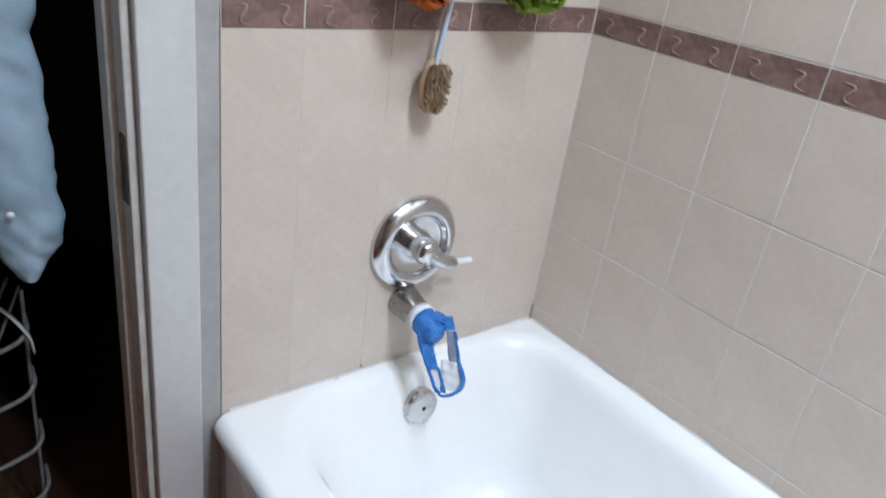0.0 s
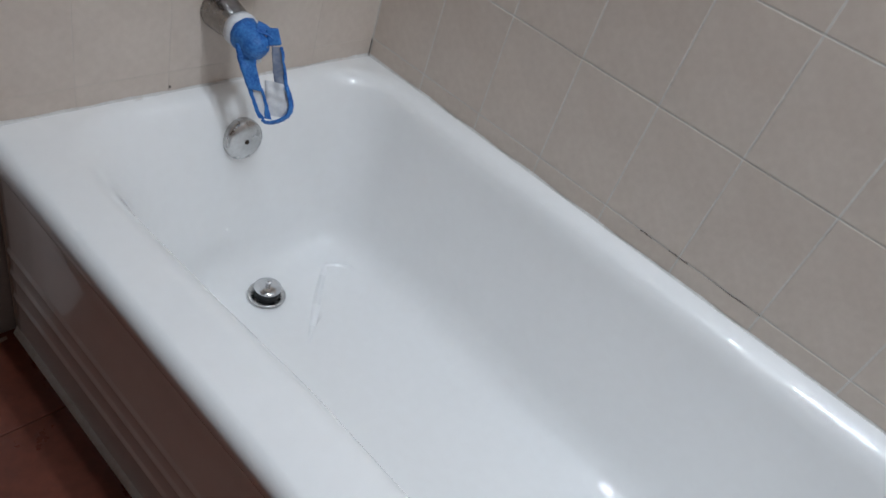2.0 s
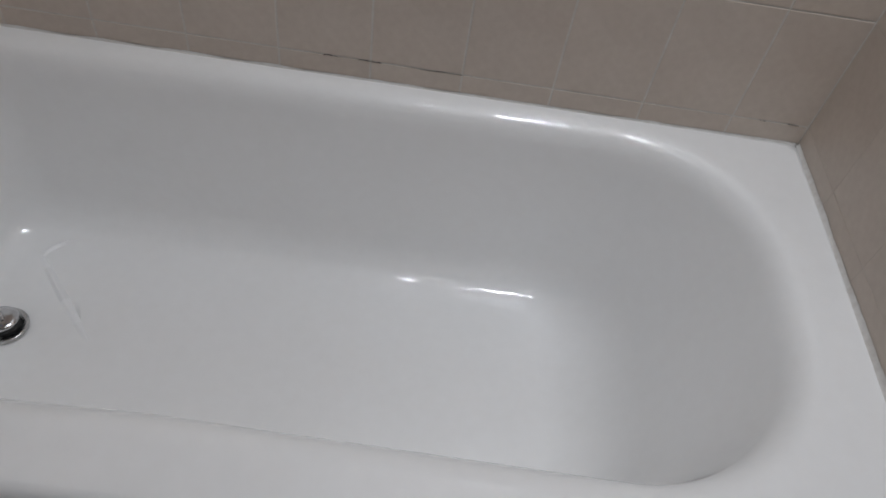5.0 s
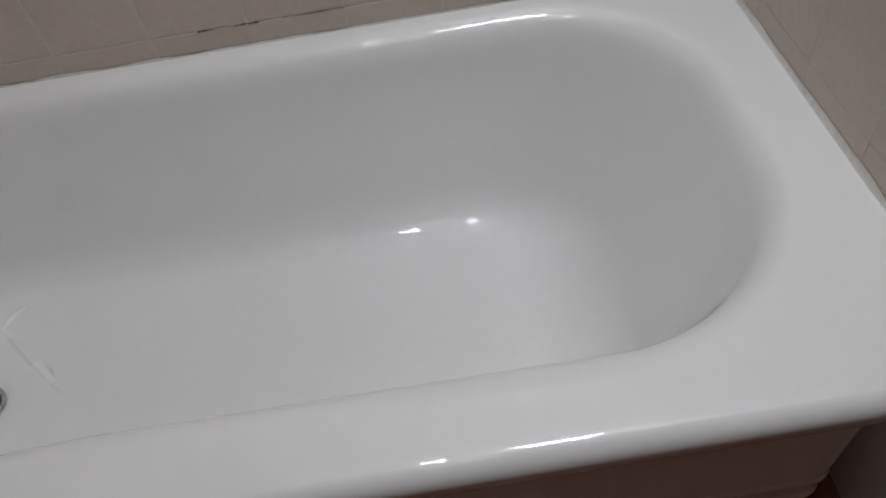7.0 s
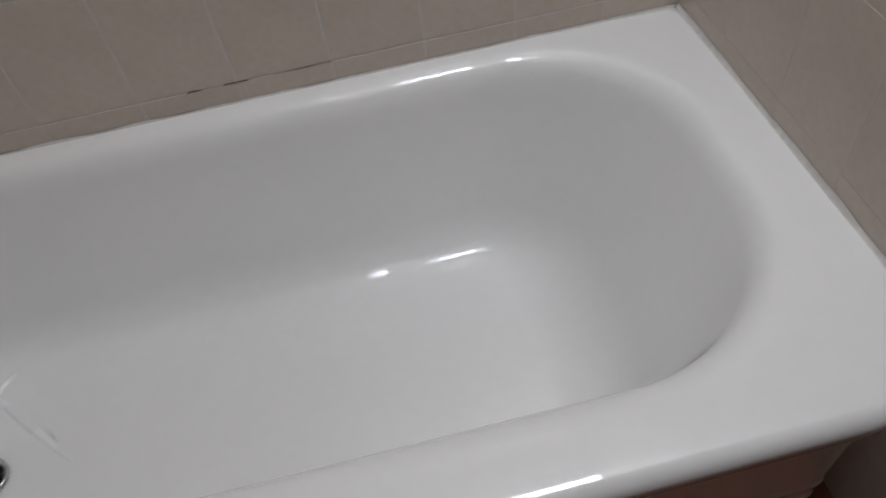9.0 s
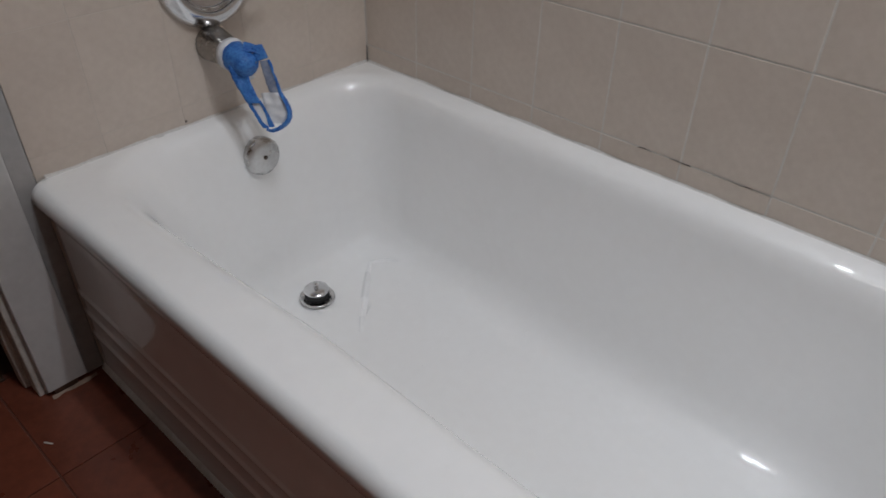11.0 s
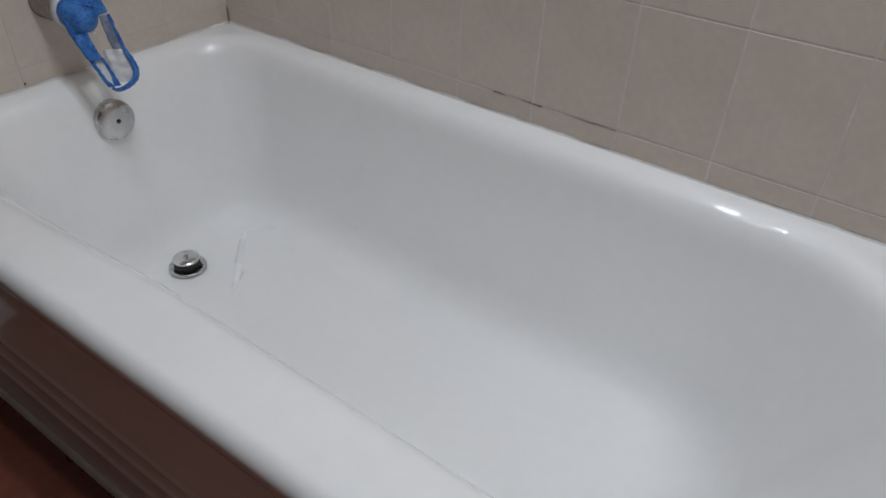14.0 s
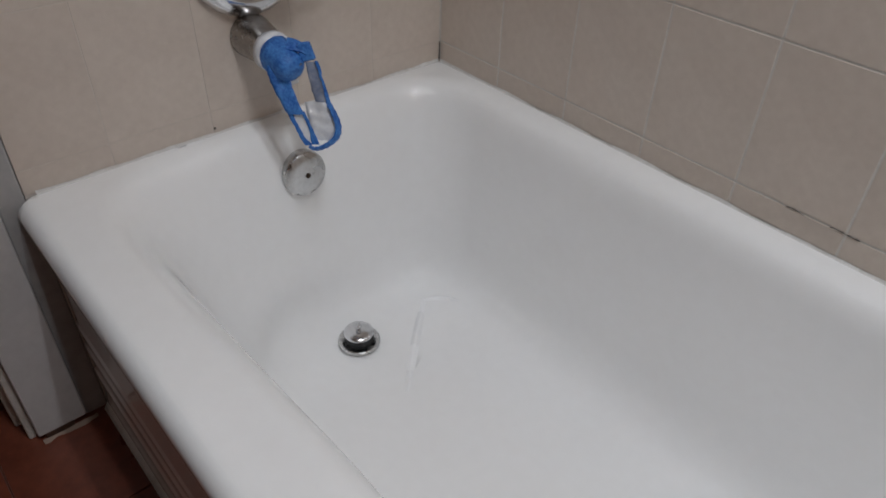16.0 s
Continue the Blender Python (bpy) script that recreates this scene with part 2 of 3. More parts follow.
# Plain room walls: colour unseen, browned to dim and tint the bounce.
structure(box("wall_east_room", L + 0.004, L + T, ROOM_S, -0.80, 0, CEIL, PLASTER), "plain wall beside the tub, brown for tinted bounce", "wall")
structure(box("wall_south", -T, L + T, ROOM_S - T, ROOM_S, 0, CEIL, PLASTER), "plain unseen wall across the room, brown for tinted bounce", "wall")
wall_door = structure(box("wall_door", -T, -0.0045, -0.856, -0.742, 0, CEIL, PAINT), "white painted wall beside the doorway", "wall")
structure(box("wall_door_far", -T, -0.004, ROOM_S, -1.68, 0, CEIL, PLASTER), "wall past the doorway, brown for tinted bounce", "wall")
structure(box("wall_over_door", -T, -0.004, -1.68, -0.90, 2.05, CEIL, PLASTER), "wall over the doorway, brown for tinted bounce", "wall")
structure(box("ceiling", -T, L + T, ROOM_S - T, T, CEIL, CEIL + T, CEILING), "white painted ceiling", "ceiling")
floor = structure(box("floor", -T, L + T, ROOM_S - T, T, -0.12, -0.003, FLOOR_JOINT), "red-brown tiled bathroom floor with dark joints", "floor")
# closet beyond the doorway; its lack of light is put into near-black colour
structure(box("closet_floor", -1.5, -T, -1.95, -0.45, -0.12, -0.008, WOOD_DARK), "dark wooden floor in the closet", "floor")
structure(box("closet_wall_back", -1.62, -1.5, -1.95, -0.45, -0.12, CEIL, DARK), "closet wall, unlit gloom put into its near-black colour", "wall")
structure(box("closet_wall_north", -1.62, -T, -0.45, -0.33, -0.12, CEIL, DARK), "closet side wall, unlit gloom put into its near-black colour", "wall")
structure(box("closet_wall_south", -1.62, -T, -2.07, -1.95, -0.12, CEIL, DARK), "closet side wall, unlit gloom put into its near-black colour", "wall")
structure(box("closet_ceiling", -1.62, -T, -2.07, -0.33, CEIL, CEIL + T, DARK), "closet ceiling, unlit gloom put into its near-black colour", "ceiling")
structure(box("threshold", -0.118, -0.100, -1.67, -0.895, -0.02, 0.004, WOOD_DARK, None, 0.003), "dark worn wooden strip on the doorway floor", "threshold")

# door frame
door_frame = structure(empty("door_frame", (0, -0.86, 0), "", ""), "white painted door frame with a worn, chipped edge", "door frame")
for name, dims, material, label in (
        ("casing", (-0.004, 0.012, -0.855, -0.779, 0.012, 2.12), PAINT, "white painted flat casing"),
        ("jamb", (-0.046, -0.0045, -0.868, -0.856, 0.0, 2.05), PAINT_WORN, "yellowed door jamb"),
        ("stop", (-0.082, -0.046, -0.878, -0.856, 0.0, 2.05), PAINT_WORN, "door stop"),
        ("jamb", (-0.122, -0.082, -0.870, -0.856, 0.0, 2.05), PAINT_WORN, "inner door jamb"),
        ("casing", (-0.004, 0.012, -1.74, -1.66, 0.012, 2.12), PAINT, ""),
        ("casing", (-0.004, 0.012, -1.66, -0.862, 2.04, 2.12), PAINT, ""),
        ("edge_bead", (-0.004, -0.0005, -0.7785, -0.7425, 0.0, 2.12), PAINT_GREY, "grey worn filler strip beside the tile")):
    under(box(name, *dims, material, None, 0.003, label), door_frame)
bm = box_bm(-0.038, -0.012, -0.8705, -0.8665, 0.835, 0.935, 0.0012)
for v in bm.verts:
    v.co.x += 0.006 * noise.noise(v.co * 60)
under(part("strike_plate", bm, IRON, None, "dark rusty strike plate", False), door_frame)
bm = box_bm(0.0, 0.0125, -0.845, -0.80, 0.0, 0.014, 0.002)
for v in bm.verts:
    v.co.z += 0.004 * noise.noise(v.co * 90)
under(part("chipped_foot", bm, WOOD_DARK, None, "dark chipped foot of the casing", False), door_frame)

# dull filler smeared along the casing's foot, and a fleck of paint on the floor
def smear(name, x0, x1, y0, y1, z, high, parent, label):
    n, vs, fs = 24, [], []
    for k in range(n + 1):
        y = y0 + (y1 - y0) * k / n
        w = (x1 - x0) * (0.65 + 0.5 * noise.noise(Vector((3.1, y * 60, x0 * 40))))
        for u, rise in ((0.0, high), (0.45, high * 0.7), (0.8, high * 0.3), (1.0, -0.001)):
            vs.append((x0 + w * u, y, z + rise * (0.8 + 0.5 * noise.noise(Vector((u * 9, y * 90, 1.7))))))
    for k in range(n):
        fs += [(4 * k + c, 4 * k + c + 1, 4 * k + c + 5, 4 * k + c + 4) for c in range(3)]
    return under(link(name, vs, fs, PLASTER, None, True, label), parent)


smear("filler_smear", 0.0115, 0.024, -0.852, -0.764, 0.0002, 0.0035, door_frame, "dull brown filler smeared along the floor")
for x, y, turn in ((0.115, -0.905, 35),):
    bm = box_bm(-0.009, 0.009, -0.0018, 0.0018, 0.0, 0.0008, 0.0003)
    for v in bm.verts:
        v.co.y += 0.004 * noise.noise(Vector((v.co.x * 90 + x * 50, 0.3, 0.1)))
    bm.transform(Matrix.Translation((x, y, 0.0004)) @ pose(0, 0, 0, 0, 0, turn))
    part("paint_fleck", bm, PAINT_WORN, floor, "small fleck of dried pale paint")

# ---- bathtub ----
NA, NS = 26, (22, 12)                # arc steps, straight steps (long, short)


def outline(x0, x1, y0, y1, radii):
    """Counter-clockwise rounded rectangle, as (x, y, outward x, outward y); radii of the NE, NW, SW and SE corners."""
    ne, nw, sw, se = radii
    pts = []

    def arc(cx, cy, r, a0):
        for k in range(NA):
            a = a0 + math.pi / 2 * k / (NA - 1)
            pts.append((cx + r * math.cos(a), cy + r * math.sin(a), math.cos(a), math.sin(a)))

    def run(a, b, n, nx, ny):
        for k in range(1, n):
            pts.append((a[0] + (b[0] - a[0]) * k / n, a[1] + (b[1] - a[1]) * k / n, nx, ny))

    arc(x1 - ne, y1 - ne, ne, 0)
    run((x1 - ne, y1), (x0 + nw, y1), NS[0], 0, 1)
    arc(x0 + nw, y1 - nw, nw, math.pi / 2)
    run((x0, y1 - nw), (x0, y0 + sw), NS[1], -1, 0)
    arc(x0 + sw, y0 + sw, sw, math.pi)
    run((x0 + sw, y0), (x1 - se, y0), NS[0], 0, -1)
    arc(x1 - se, y0 + se, se, 1.5 * math.pi)
    run((x1, y0 + se), (x1, y1 - ne), NS[1], 1, 0)
    return pts


RADII = (0.235, 0.105, 0.170, 0.235)
EDGE = outline(0.056, 1.425, -0.6455, -0.052, RADII)                    # where rim and basin wall would meet
BASE = outline(0.094, 1.258, -0.588, -0.080, (0.165, 0.100, 0.240, 0.170))   # where basin wall and bottom would meet
RIM_Z, BED_Z = H + 0.0003, 0.041
CUT = ((1.430, -W), (L - 0.002, -0.642))      # the straight cut across the front corner at the sloped end


def rounded(a, c, b, n):
    """n places on the curve that rounds the corner c between a and b."""
    out = []
    for k in range(n):
        u = k / (n - 1)
        out.append(tuple((1 - u) ** 2 * p + 2 * u * (1 - u) * q + u * u * r for p, q, r in zip(a, c, b)))
    return out


def between(a, b, u):
    return tuple(p + (q - p) * u for p, q in zip(a, b))


def cut_corner():
    """Front corner at the sloped end: front edge, straight cut, side wall."""
    start, end = (L - 0.002 - RADII[3], -W), (L - 0.002, -W + RADII[3])
    c1, c2 = CUT
    pts = [between(start, c1, u) for u in (0, 0.25, 0.5, 0.7)]
    pts += rounded(between(start, c1, 0.78), c1, between(c1, c2, 0.22), 9)
    pts += [between(c1, c2, u) for u in (0.38, 0.56, 0.74)]
    pts += rounded(between(c1, c2, 0.94), c2, between(c2, end, 0.07), 7)
    return pts + [between(c2, end, u) for u in (0.4, 0.7, 1.0)]


def outer_path():
    """Outside of the tub: square to the walls, with a cut front corner at the sloped end."""
    path = [(x, y) for x, y, nx, ny in outline(0.002, L - 0.002, -W, -0.002, RADII)]
    corners = ((L - 0.002, -0.002, 1, 1, RADII[0]), (0.002, -0.002, -1, 1, RADII[1]), (0.002, -W, -1, -1, RADII[2]))
    start = 0
    for (cx, cy, sx, sy, big), count in zip(corners, (NA + NS[0] - 1, NA + NS[1] - 1, NA + NS[0] - 1)):
        for k in range(NA):
            d = 2 * big * k / (NA - 1)
            u, v = (0.0, big - d) if d < big else (d - big, 0.0)
            if sx * sy < 0:
                u, v = v, u
            path[start + k] = (cx - sx * u, cy - sy * v)
        start += count
    path[start:start + NA] = cut_corner()
    return path


OUTER = outer_path()


def outer_ring(inset, z):
    out = []
    (ax, ay), (bx, by) = CUT
    for x, y in OUTER:
        if y < -0.4:
            turn = min(1.0, max(0.0, (x - ax + 0.02) / 0.04)) if y < by + 0.02 else 0.0
            y += inset * min(1.0, (-0.4 - y) / 0.23) * (1 - 0.41 * turn)
            x -= inset * 0.81 * turn * min(1.0, max(0.0, (by + 0.03 - y) / 0.05))
        out.append((x, y, z))
    return out


def lofted(rings, cap=None):
    n, verts, faces = len(rings[0]), [], []
    for ring in rings:
        verts += ring
    for k in range(len(rings) - 1):
        for a in range(n):
            b = (a + 1) % n
            faces.append((k * n + a, k * n + b, (k + 1) * n + b, (k + 1) * n + a))
    if cap is not None:
        verts.append(cap)
        faces += [((len(rings) - 1) * n + a, (len(rings) - 1) * n + (a + 1) % n, len(verts) - 1) for a in range(n)]
    return verts, faces


def by_side(nx, ny, east, north, west, south):
    """A size that changes smoothly round the basin."""
    return nx * nx * (east if nx > 0 else west) + ny * ny * (north if ny > 0 else south)


def basin_profile(edge, base):
    """One line down the basin: rim, rolled edge, wall, wide cove, bottom."""
    ex, ey, nx, ny = edge
    bx, by = base[0], base[1]
    front = max(0.0, -ny) * max(0.0, 1 - ex / 1.2)          # the front side closes in towards the drain end
    ey, by = ey + 0.012 * front, by + 0.006 * front
    soft = max(0.0, -ny) * max(0.0, 1 - ex / 0.60)          # the edge softens towards the drain corner
    turn = 4 * nx * nx * ny * ny * (1.0 if nx < 0 and ny < 0 else 0.0)  # most of all where it turns
    e, b = Vector((ex, ey, RIM_Z)), Vector((bx, by, BED_Z))
    out, down = Vector((nx, ny, 0)), (b - e).normalized()
    roll = by_side(nx, ny, 0.032, 0.047, 0.051, 0.044) + 0.02 * turn + 0.02 * soft
    fall = by_side(nx, ny, 0.042, 0.050, 0.120, 0.044) + 0.20 * soft + 0.12 * turn
    cove = by_side(nx, ny, 0.110, 0.085, 0.075, 0.085)
    bed = by_side(nx, ny, 0.115, 0.085, 0.070, 0.085)
    fall = min(fall, (b - e).length - cove - 0.02)
    top = e + out * roll
    top.x, top.y = min(max(top.x, 0.003), L - 0.003), min(top.y, -0.003)
    low, high = e + down * fall, b - down * cove
    line = rounded(top, e, low, 20) + [between(low, high, u) for u in (0.1, 0.2, 0.35, 0.5, 0.65, 0.8, 0.9)]
    line += rounded(high, b, b - out * bed, 22)
    last = line[-1]
    heart = (min(max(last[0], 0.32), 1.02), -0.335, BED_Z)
    return line + [between(last, heart, u) for u in (0.3, 0.6, 0.95)]


tub = empty("bathtub", (L / 2, -W / 2, 0), "glossy white refinished enamel bathtub in a tiled alcove", "bathtub")
rings = [outer_ring(0.026, H - 0.056), outer_ring(0.005, H - 0.048), outer_ring(0.0008, H - 0.036)]
for k in range(0, 17):
    a = radians(80) * k / 16
    rings.append(outer_ring(0.024 * (1 - math.cos(a)), H - 0.0248 + 0.024 * math.sin(a)))
lines = [basin_profile(e, b) for e, b in zip(EDGE, BASE)]
ring_in = [[line[k] for line in lines] for k in range(len(lines[0]))]
for k in range(1, 10):
    u = k / 10
    crown = []
    for (x0, y0, z0), (x1, y1, z1) in zip(rings[19], ring_in[0]):
        crown.append((x0 + (x1 - x0) * u, y0 + (y1 - y0) * u, z0 + (z1 - z0) * (1 - (1 - u) ** 3)))
    rings.append(crown)
verts, faces = lofted(rings + ring_in, (0.66, -0.335, BED_Z))
shell = link("basin", verts, faces, ENAMEL, None, True)
under(shell, tub)

# low raised strips, added in brighter white for the light streak by the drain
LOW_FACES = [f for f in faces if all(verts[k][2] < 0.12 for k in f) and any(verts[k][0] < 0.45 for k in f)]


def shell_height(x, y):
    """Height of the basin under a place."""
    best = 1.0
    for f in LOW_FACES:
        for a, b, c in ((f[0], f[1], f[2]), (f[0], f[2], f[-1])):
            p, q, w = verts[a], verts[b], verts[c]
            if not (min(p[0], q[0], w[0]) <= x <= max(p[0], q[0], w[0]) and min(p[1], q[1], w[1]) <= y <= max(p[1], q[1], w[1])):
                continue
            d = (q[1] - w[1]) * (p[0] - w[0]) + (w[0] - q[0]) * (p[1] - w[1])
            if abs(d) < 1e-12:
                continue
            u = ((q[1] - w[1]) * (x - w[0]) + (w[0] - q[0]) * (y - w[1])) / d
            v = ((w[1] - p[1]) * (x - w[0]) + (p[0] - w[0]) * (y - w[1])) / d
            if u >= -1e-6 and v >= -1e-6 and u + v <= 1 + 1e-6:
                best = min(best, u * p[2] + v * q[2] + (1 - u - v) * w[2])
    return best


def crease(points, width, rise):
    pts, vs, fs, n = smooth_line([(x, y, 0) for x, y in points], 7), [], [], 7
    for k, p in enumerate(pts):
        d = (pts[min(k + 1, len(pts) - 1)] - pts[max(k - 1, 0)]).normalized()
        side = Vector((-d.y, d.x, 0))
        fade = math.sin(math.pi * (0.02 + 0.96 * k / (len(pts) - 1))) ** 0.6
        for c in range(n):
            u = 2 * c / (n - 1) - 1
            q = p + side * width * (0.45 + 0.55 * fade) * u / 2
            q.z = shell_height(q.x, q.y) + (rise * fade + 0.0006) * math.cos(u * math.pi / 2) ** 2 - 0.0006
            vs.append(q)
    for k in range(len(pts) - 1):
        fs += [(k * n + c, k * n + c + 1, (k + 1) * n + c + 1, (k + 1) * n + c) for c in range(n - 1)]
    return under(link("crease", vs, fs, STREAK_ENAMEL, None, True, "low white strip standing in for a light streak by the drain"), tub)


crease([(0.176, -0.178), (0.224, -0.232), (0.276, -0.288), (0.336, -0.351)], 0.020, 0.0056)
crease([(0.178, -0.184), (0.184, -0.164), (0.200, -0.146), (0.226, -0.132)], 0.016, 0.0038)

# apron: a panel under the rolled rim that turns round the corners, with three raised ribs near its foot
def apron_bm():
    rows = [(0.016, H - 0.053), (0.0125, H - 0.062), (0.012, H - 0.11)]
    for base in (0.194, 0.146, 0.090):
        rows += [(0.012, base + 0.013), (0.0114, base + 0.009), (0.0096, base + 0.005), (0.0088, base + 0.001), (0.0090, base - 0.003), (0.0102, base - 0.006), (0.0116, base - 0.009), (0.012, base - 0.012)]
    rows += [(0.012, 0.040), (0.011, 0.030), (0.010, 0.012), (0.011, 0.0)]
    vs, fs = lofted([outer_ring(i + 0.007, z) for i, z in rows])
    return vs, fs


verts, faces = apron_bm()
under(link("apron", verts, faces, ENAMEL, None, True, "white apron with three low ribs"), tub)

vs, fs = lofted([[(x, y - dy, z) for x, y, z in outer_ring(0.018, zz)] for dy, zz in ((0.0, 0.0125), (0.004, 0.0105), (0.0085, 0.004), (0.0095, 0.0))])
keep = [f for f in fs if all(vs[k][1] < -0.52 for k in f)]
under(link("foot_strip", vs, keep, CAULK, None, True, "thin white sealing strip along the floor"), tub)

# overflow plate on the sloped end
tilt = math.atan2(0.076, 0.33)
m = Matrix.Translation((0.060, -0.352, 0.347)) @ pose(0, 0, 0, 0, 90 - math.degrees(tilt) * 0.4, 0)
plate = under(part("overflow_plate", lathe_bm([(0.0385, -0.012), (0.0395, 0.006), (0.0385, 0.012), (0.036, 0.0155), (0.022, 0.0185), (0.007, 0.0195), (0.0, 0.0195)], 48, m), CHROME_DULL, None, "round dull chrome overflow plate"), tub)
screw = part("screw", lathe_bm([(0.0045, 0.0), (0.0045, 0.0205), (0.003, 0.0222), (0.0, 0.0222)], 16, m), IRON, plate, "dark screw in the middle")
screw.matrix_parent_inverse = plate.matrix_world.inverted() @ Matrix.Translation((0, 0, 0))
screw.matrix_parent_inverse = Matrix.Identity(4)

# drain
DX, DY, DZ = 0.190, -0.345, 0.0475
ring = under(part("drain_ring", lathe_bm([(0.0, -0.001), (0.022, -0.0005), (0.030, 0.0012), (0.0355, 0.003), (0.0375, 0.0022), (0.0385, -0.002)], 48, Matrix.Translation((DX, DY, DZ))), CHROME_DULL, None, "chrome drain ring"), tub)
stop = under(part("drain_stopper", lathe_bm([(0.0, 0.026), (0.004, 0.0262), (0.018, 0.0245), (0.0265, 0.021), (0.0275, 0.019), (0.026, 0.0175), (0.0, 0.0175)], 48, Matrix.Translation((DX, DY, DZ))), CHROME, None, "chrome stopper cap, raised open"), tub)
part("gasket", lathe_bm([(0.0, 0.0178), (0.0262, 0.0176), (0.0268, 0.012), (0.0262, 0.001), (0.0, 0.001)], 40, Matrix.Translation((DX, DY, DZ))), RUBBER, stop, "black rubber gasket")
part("knob", lathe_bm([(0.0055, 0.025), (0.0048, 0.029), (0.0062, 0.0325), (0.0058, 0.0365), (0.0, 0.038)], 24, Matrix.Translation((DX, DY, DZ))), CHROME, stop, "small chrome knob")

# caulk beads where the rim meets the tiles
def bead(name, a, b, lean):
    n, vs, fs = 60, [], []
    a, b, lean = Vector(a), Vector(b), Vector(lean)
    for k in range(n + 1):
        p = a + (b - a) * k / n
        w = 0.0022 + 0.0008 * noise.noise(p * 14) + 0.0004 * noise.noise(p * 60)
        vs += [p + lean * w * 2.0, p + lean * w * 0.7 + Vector((0, 0, w * 1.1)), p + Vector((0, 0, w * 3.4))]
    for k in range(n):
        for j in (0, 1):
            fs.append((3 * k + j, 3 * k + 3 + j, 3 * k + 4 + j, 3 * k + 1 + j))
    return structure(link(name, vs, fs, CAULK, None, True), "thin uneven white caulk bead along the tub rim", "caulk")


bead("caulk_bead", (0.004, -0.0005, H - 0.0045), (L - 0.004, -0.0005, H - 0.0045), (0, -1, 0))
bead("caulk_bead", (0.0005, -0.728, H - 0.0042), (0.0005, -0.004, H - 0.0045), (1, 0, 0))
bead("caulk_bead", (L - 0.0005, -0.60, H - 0.001), (L - 0.0005, -0.004, H - 0.001), (-1, 0, 0))

# ---- shower valve ----
VY, VZ = -0.372, 0.694
at_wall = Matrix.Translation((0, VY, VZ)) @ pose(0, 0, 0, 0, 90, 0)
valve = empty("shower_valve", (0, VY, VZ), "round chrome shower valve with a lever on the tiled wall", "shower valve")
plate = under(part("escutcheon", lathe_bm([(0.095, 0.0), (0.0952, 0.005), (0.092, 0.011), (0.086, 0.017), (0.079, 0.0215), (0.072, 0.0235), (0.066, 0.0225), (0.062, 0.0185), (0.059, 0.0125), (0.055, 0.0105), (0.03, 0.0105), (0.0, 0.0105)], 72, at_wall), CHROME, None, "domed chrome wall plate"), valve)
for a in (60, 235):
    part("screw", lathe_bm([(0.0042, 0.008), (0.0042, 0.0125), (0.0, 0.0135)], 16, at_wall @ Matrix.Translation((0.044 * math.cos(radians(a)), 0.044 * math.sin(radians(a)), 0))), IRON, plate, "small dark screw")
hub = under(part("hub", lathe_bm([(0.029, 0.0105), (0.029, 0.020), (0.026, 0.032), (0.0245, 0.048), (0.0225, 0.056), (0.017, 0.061), (0.0, 0.063)], 40, at_wall), CHROME, None, "chrome hub"), valve)
lever = under(part("lever", sweep_bm(smooth_line([(0.040, VY - 0.002, VZ + 0.003), (0.052, VY + 0.014, VZ - 0.010), (0.058, VY + 0.032, VZ - 0.020), (0.056, VY + 0.050, VZ - 0.026), (0.054, VY + 0.060, VZ - 0.028)], 6), 0.012, 20, 0.85, [0.020 - 0.008 * k / 24 for k in range(25)]), CHROME_DULL, None, "stubby chrome lever"), valve)
part("tip", sweep_bm(smooth_line([(0.054, VY + 0.058, VZ - 0.0275), (0.053, VY + 0.082, VZ - 0.030), (0.052, VY + 0.103, VZ - 0.032)]), 0.0066, 14, 0.8), WHITE_PLASTIC, lever, "white plastic tip")

# ---- tub spout ----
SY, SZ = -0.380, 0.566
spout = empty("tub_spout", (0, SY, SZ), "tarnished chrome tub spout on the tiled wall under the valve", "tub spout")
steps = [(0.000, 0.0330, 0.004), (0.004, 0.0336, 0.004), (0.020, 0.0315, 0.003), (0.045, 0.0285, 0.001), (0.070, 0.0260, -0.002), (0.090, 0.0240, -0.006), (0.106, 0.0215, -0.010), (0.116, 0.0175, -0.014), (0.120, 0.011, -0.016)]
bm = sweep_bm([(x, SY, SZ + dz) for x, r, dz in steps], 0.03, 28, 1.0, [r for x, r, dz in steps])
under(part("body", bm, SPOUT, None, "tapered dull chrome body"), spout)
under(part("outlet", sweep_bm([(0.098, SY, SZ - 0.018), (0.100, SY, SZ - 0.030), (0.101, SY, SZ - 0.036)], 0.015, 20), CHROME_DULL, None, "short round outlet"), spout)

# ---- blue tape and film drip guard on the spout ----
guard = empty("drip_guard", (0.11, SY, SZ), "blue tape and milky film sling hung on the tub spout", "drip guard")


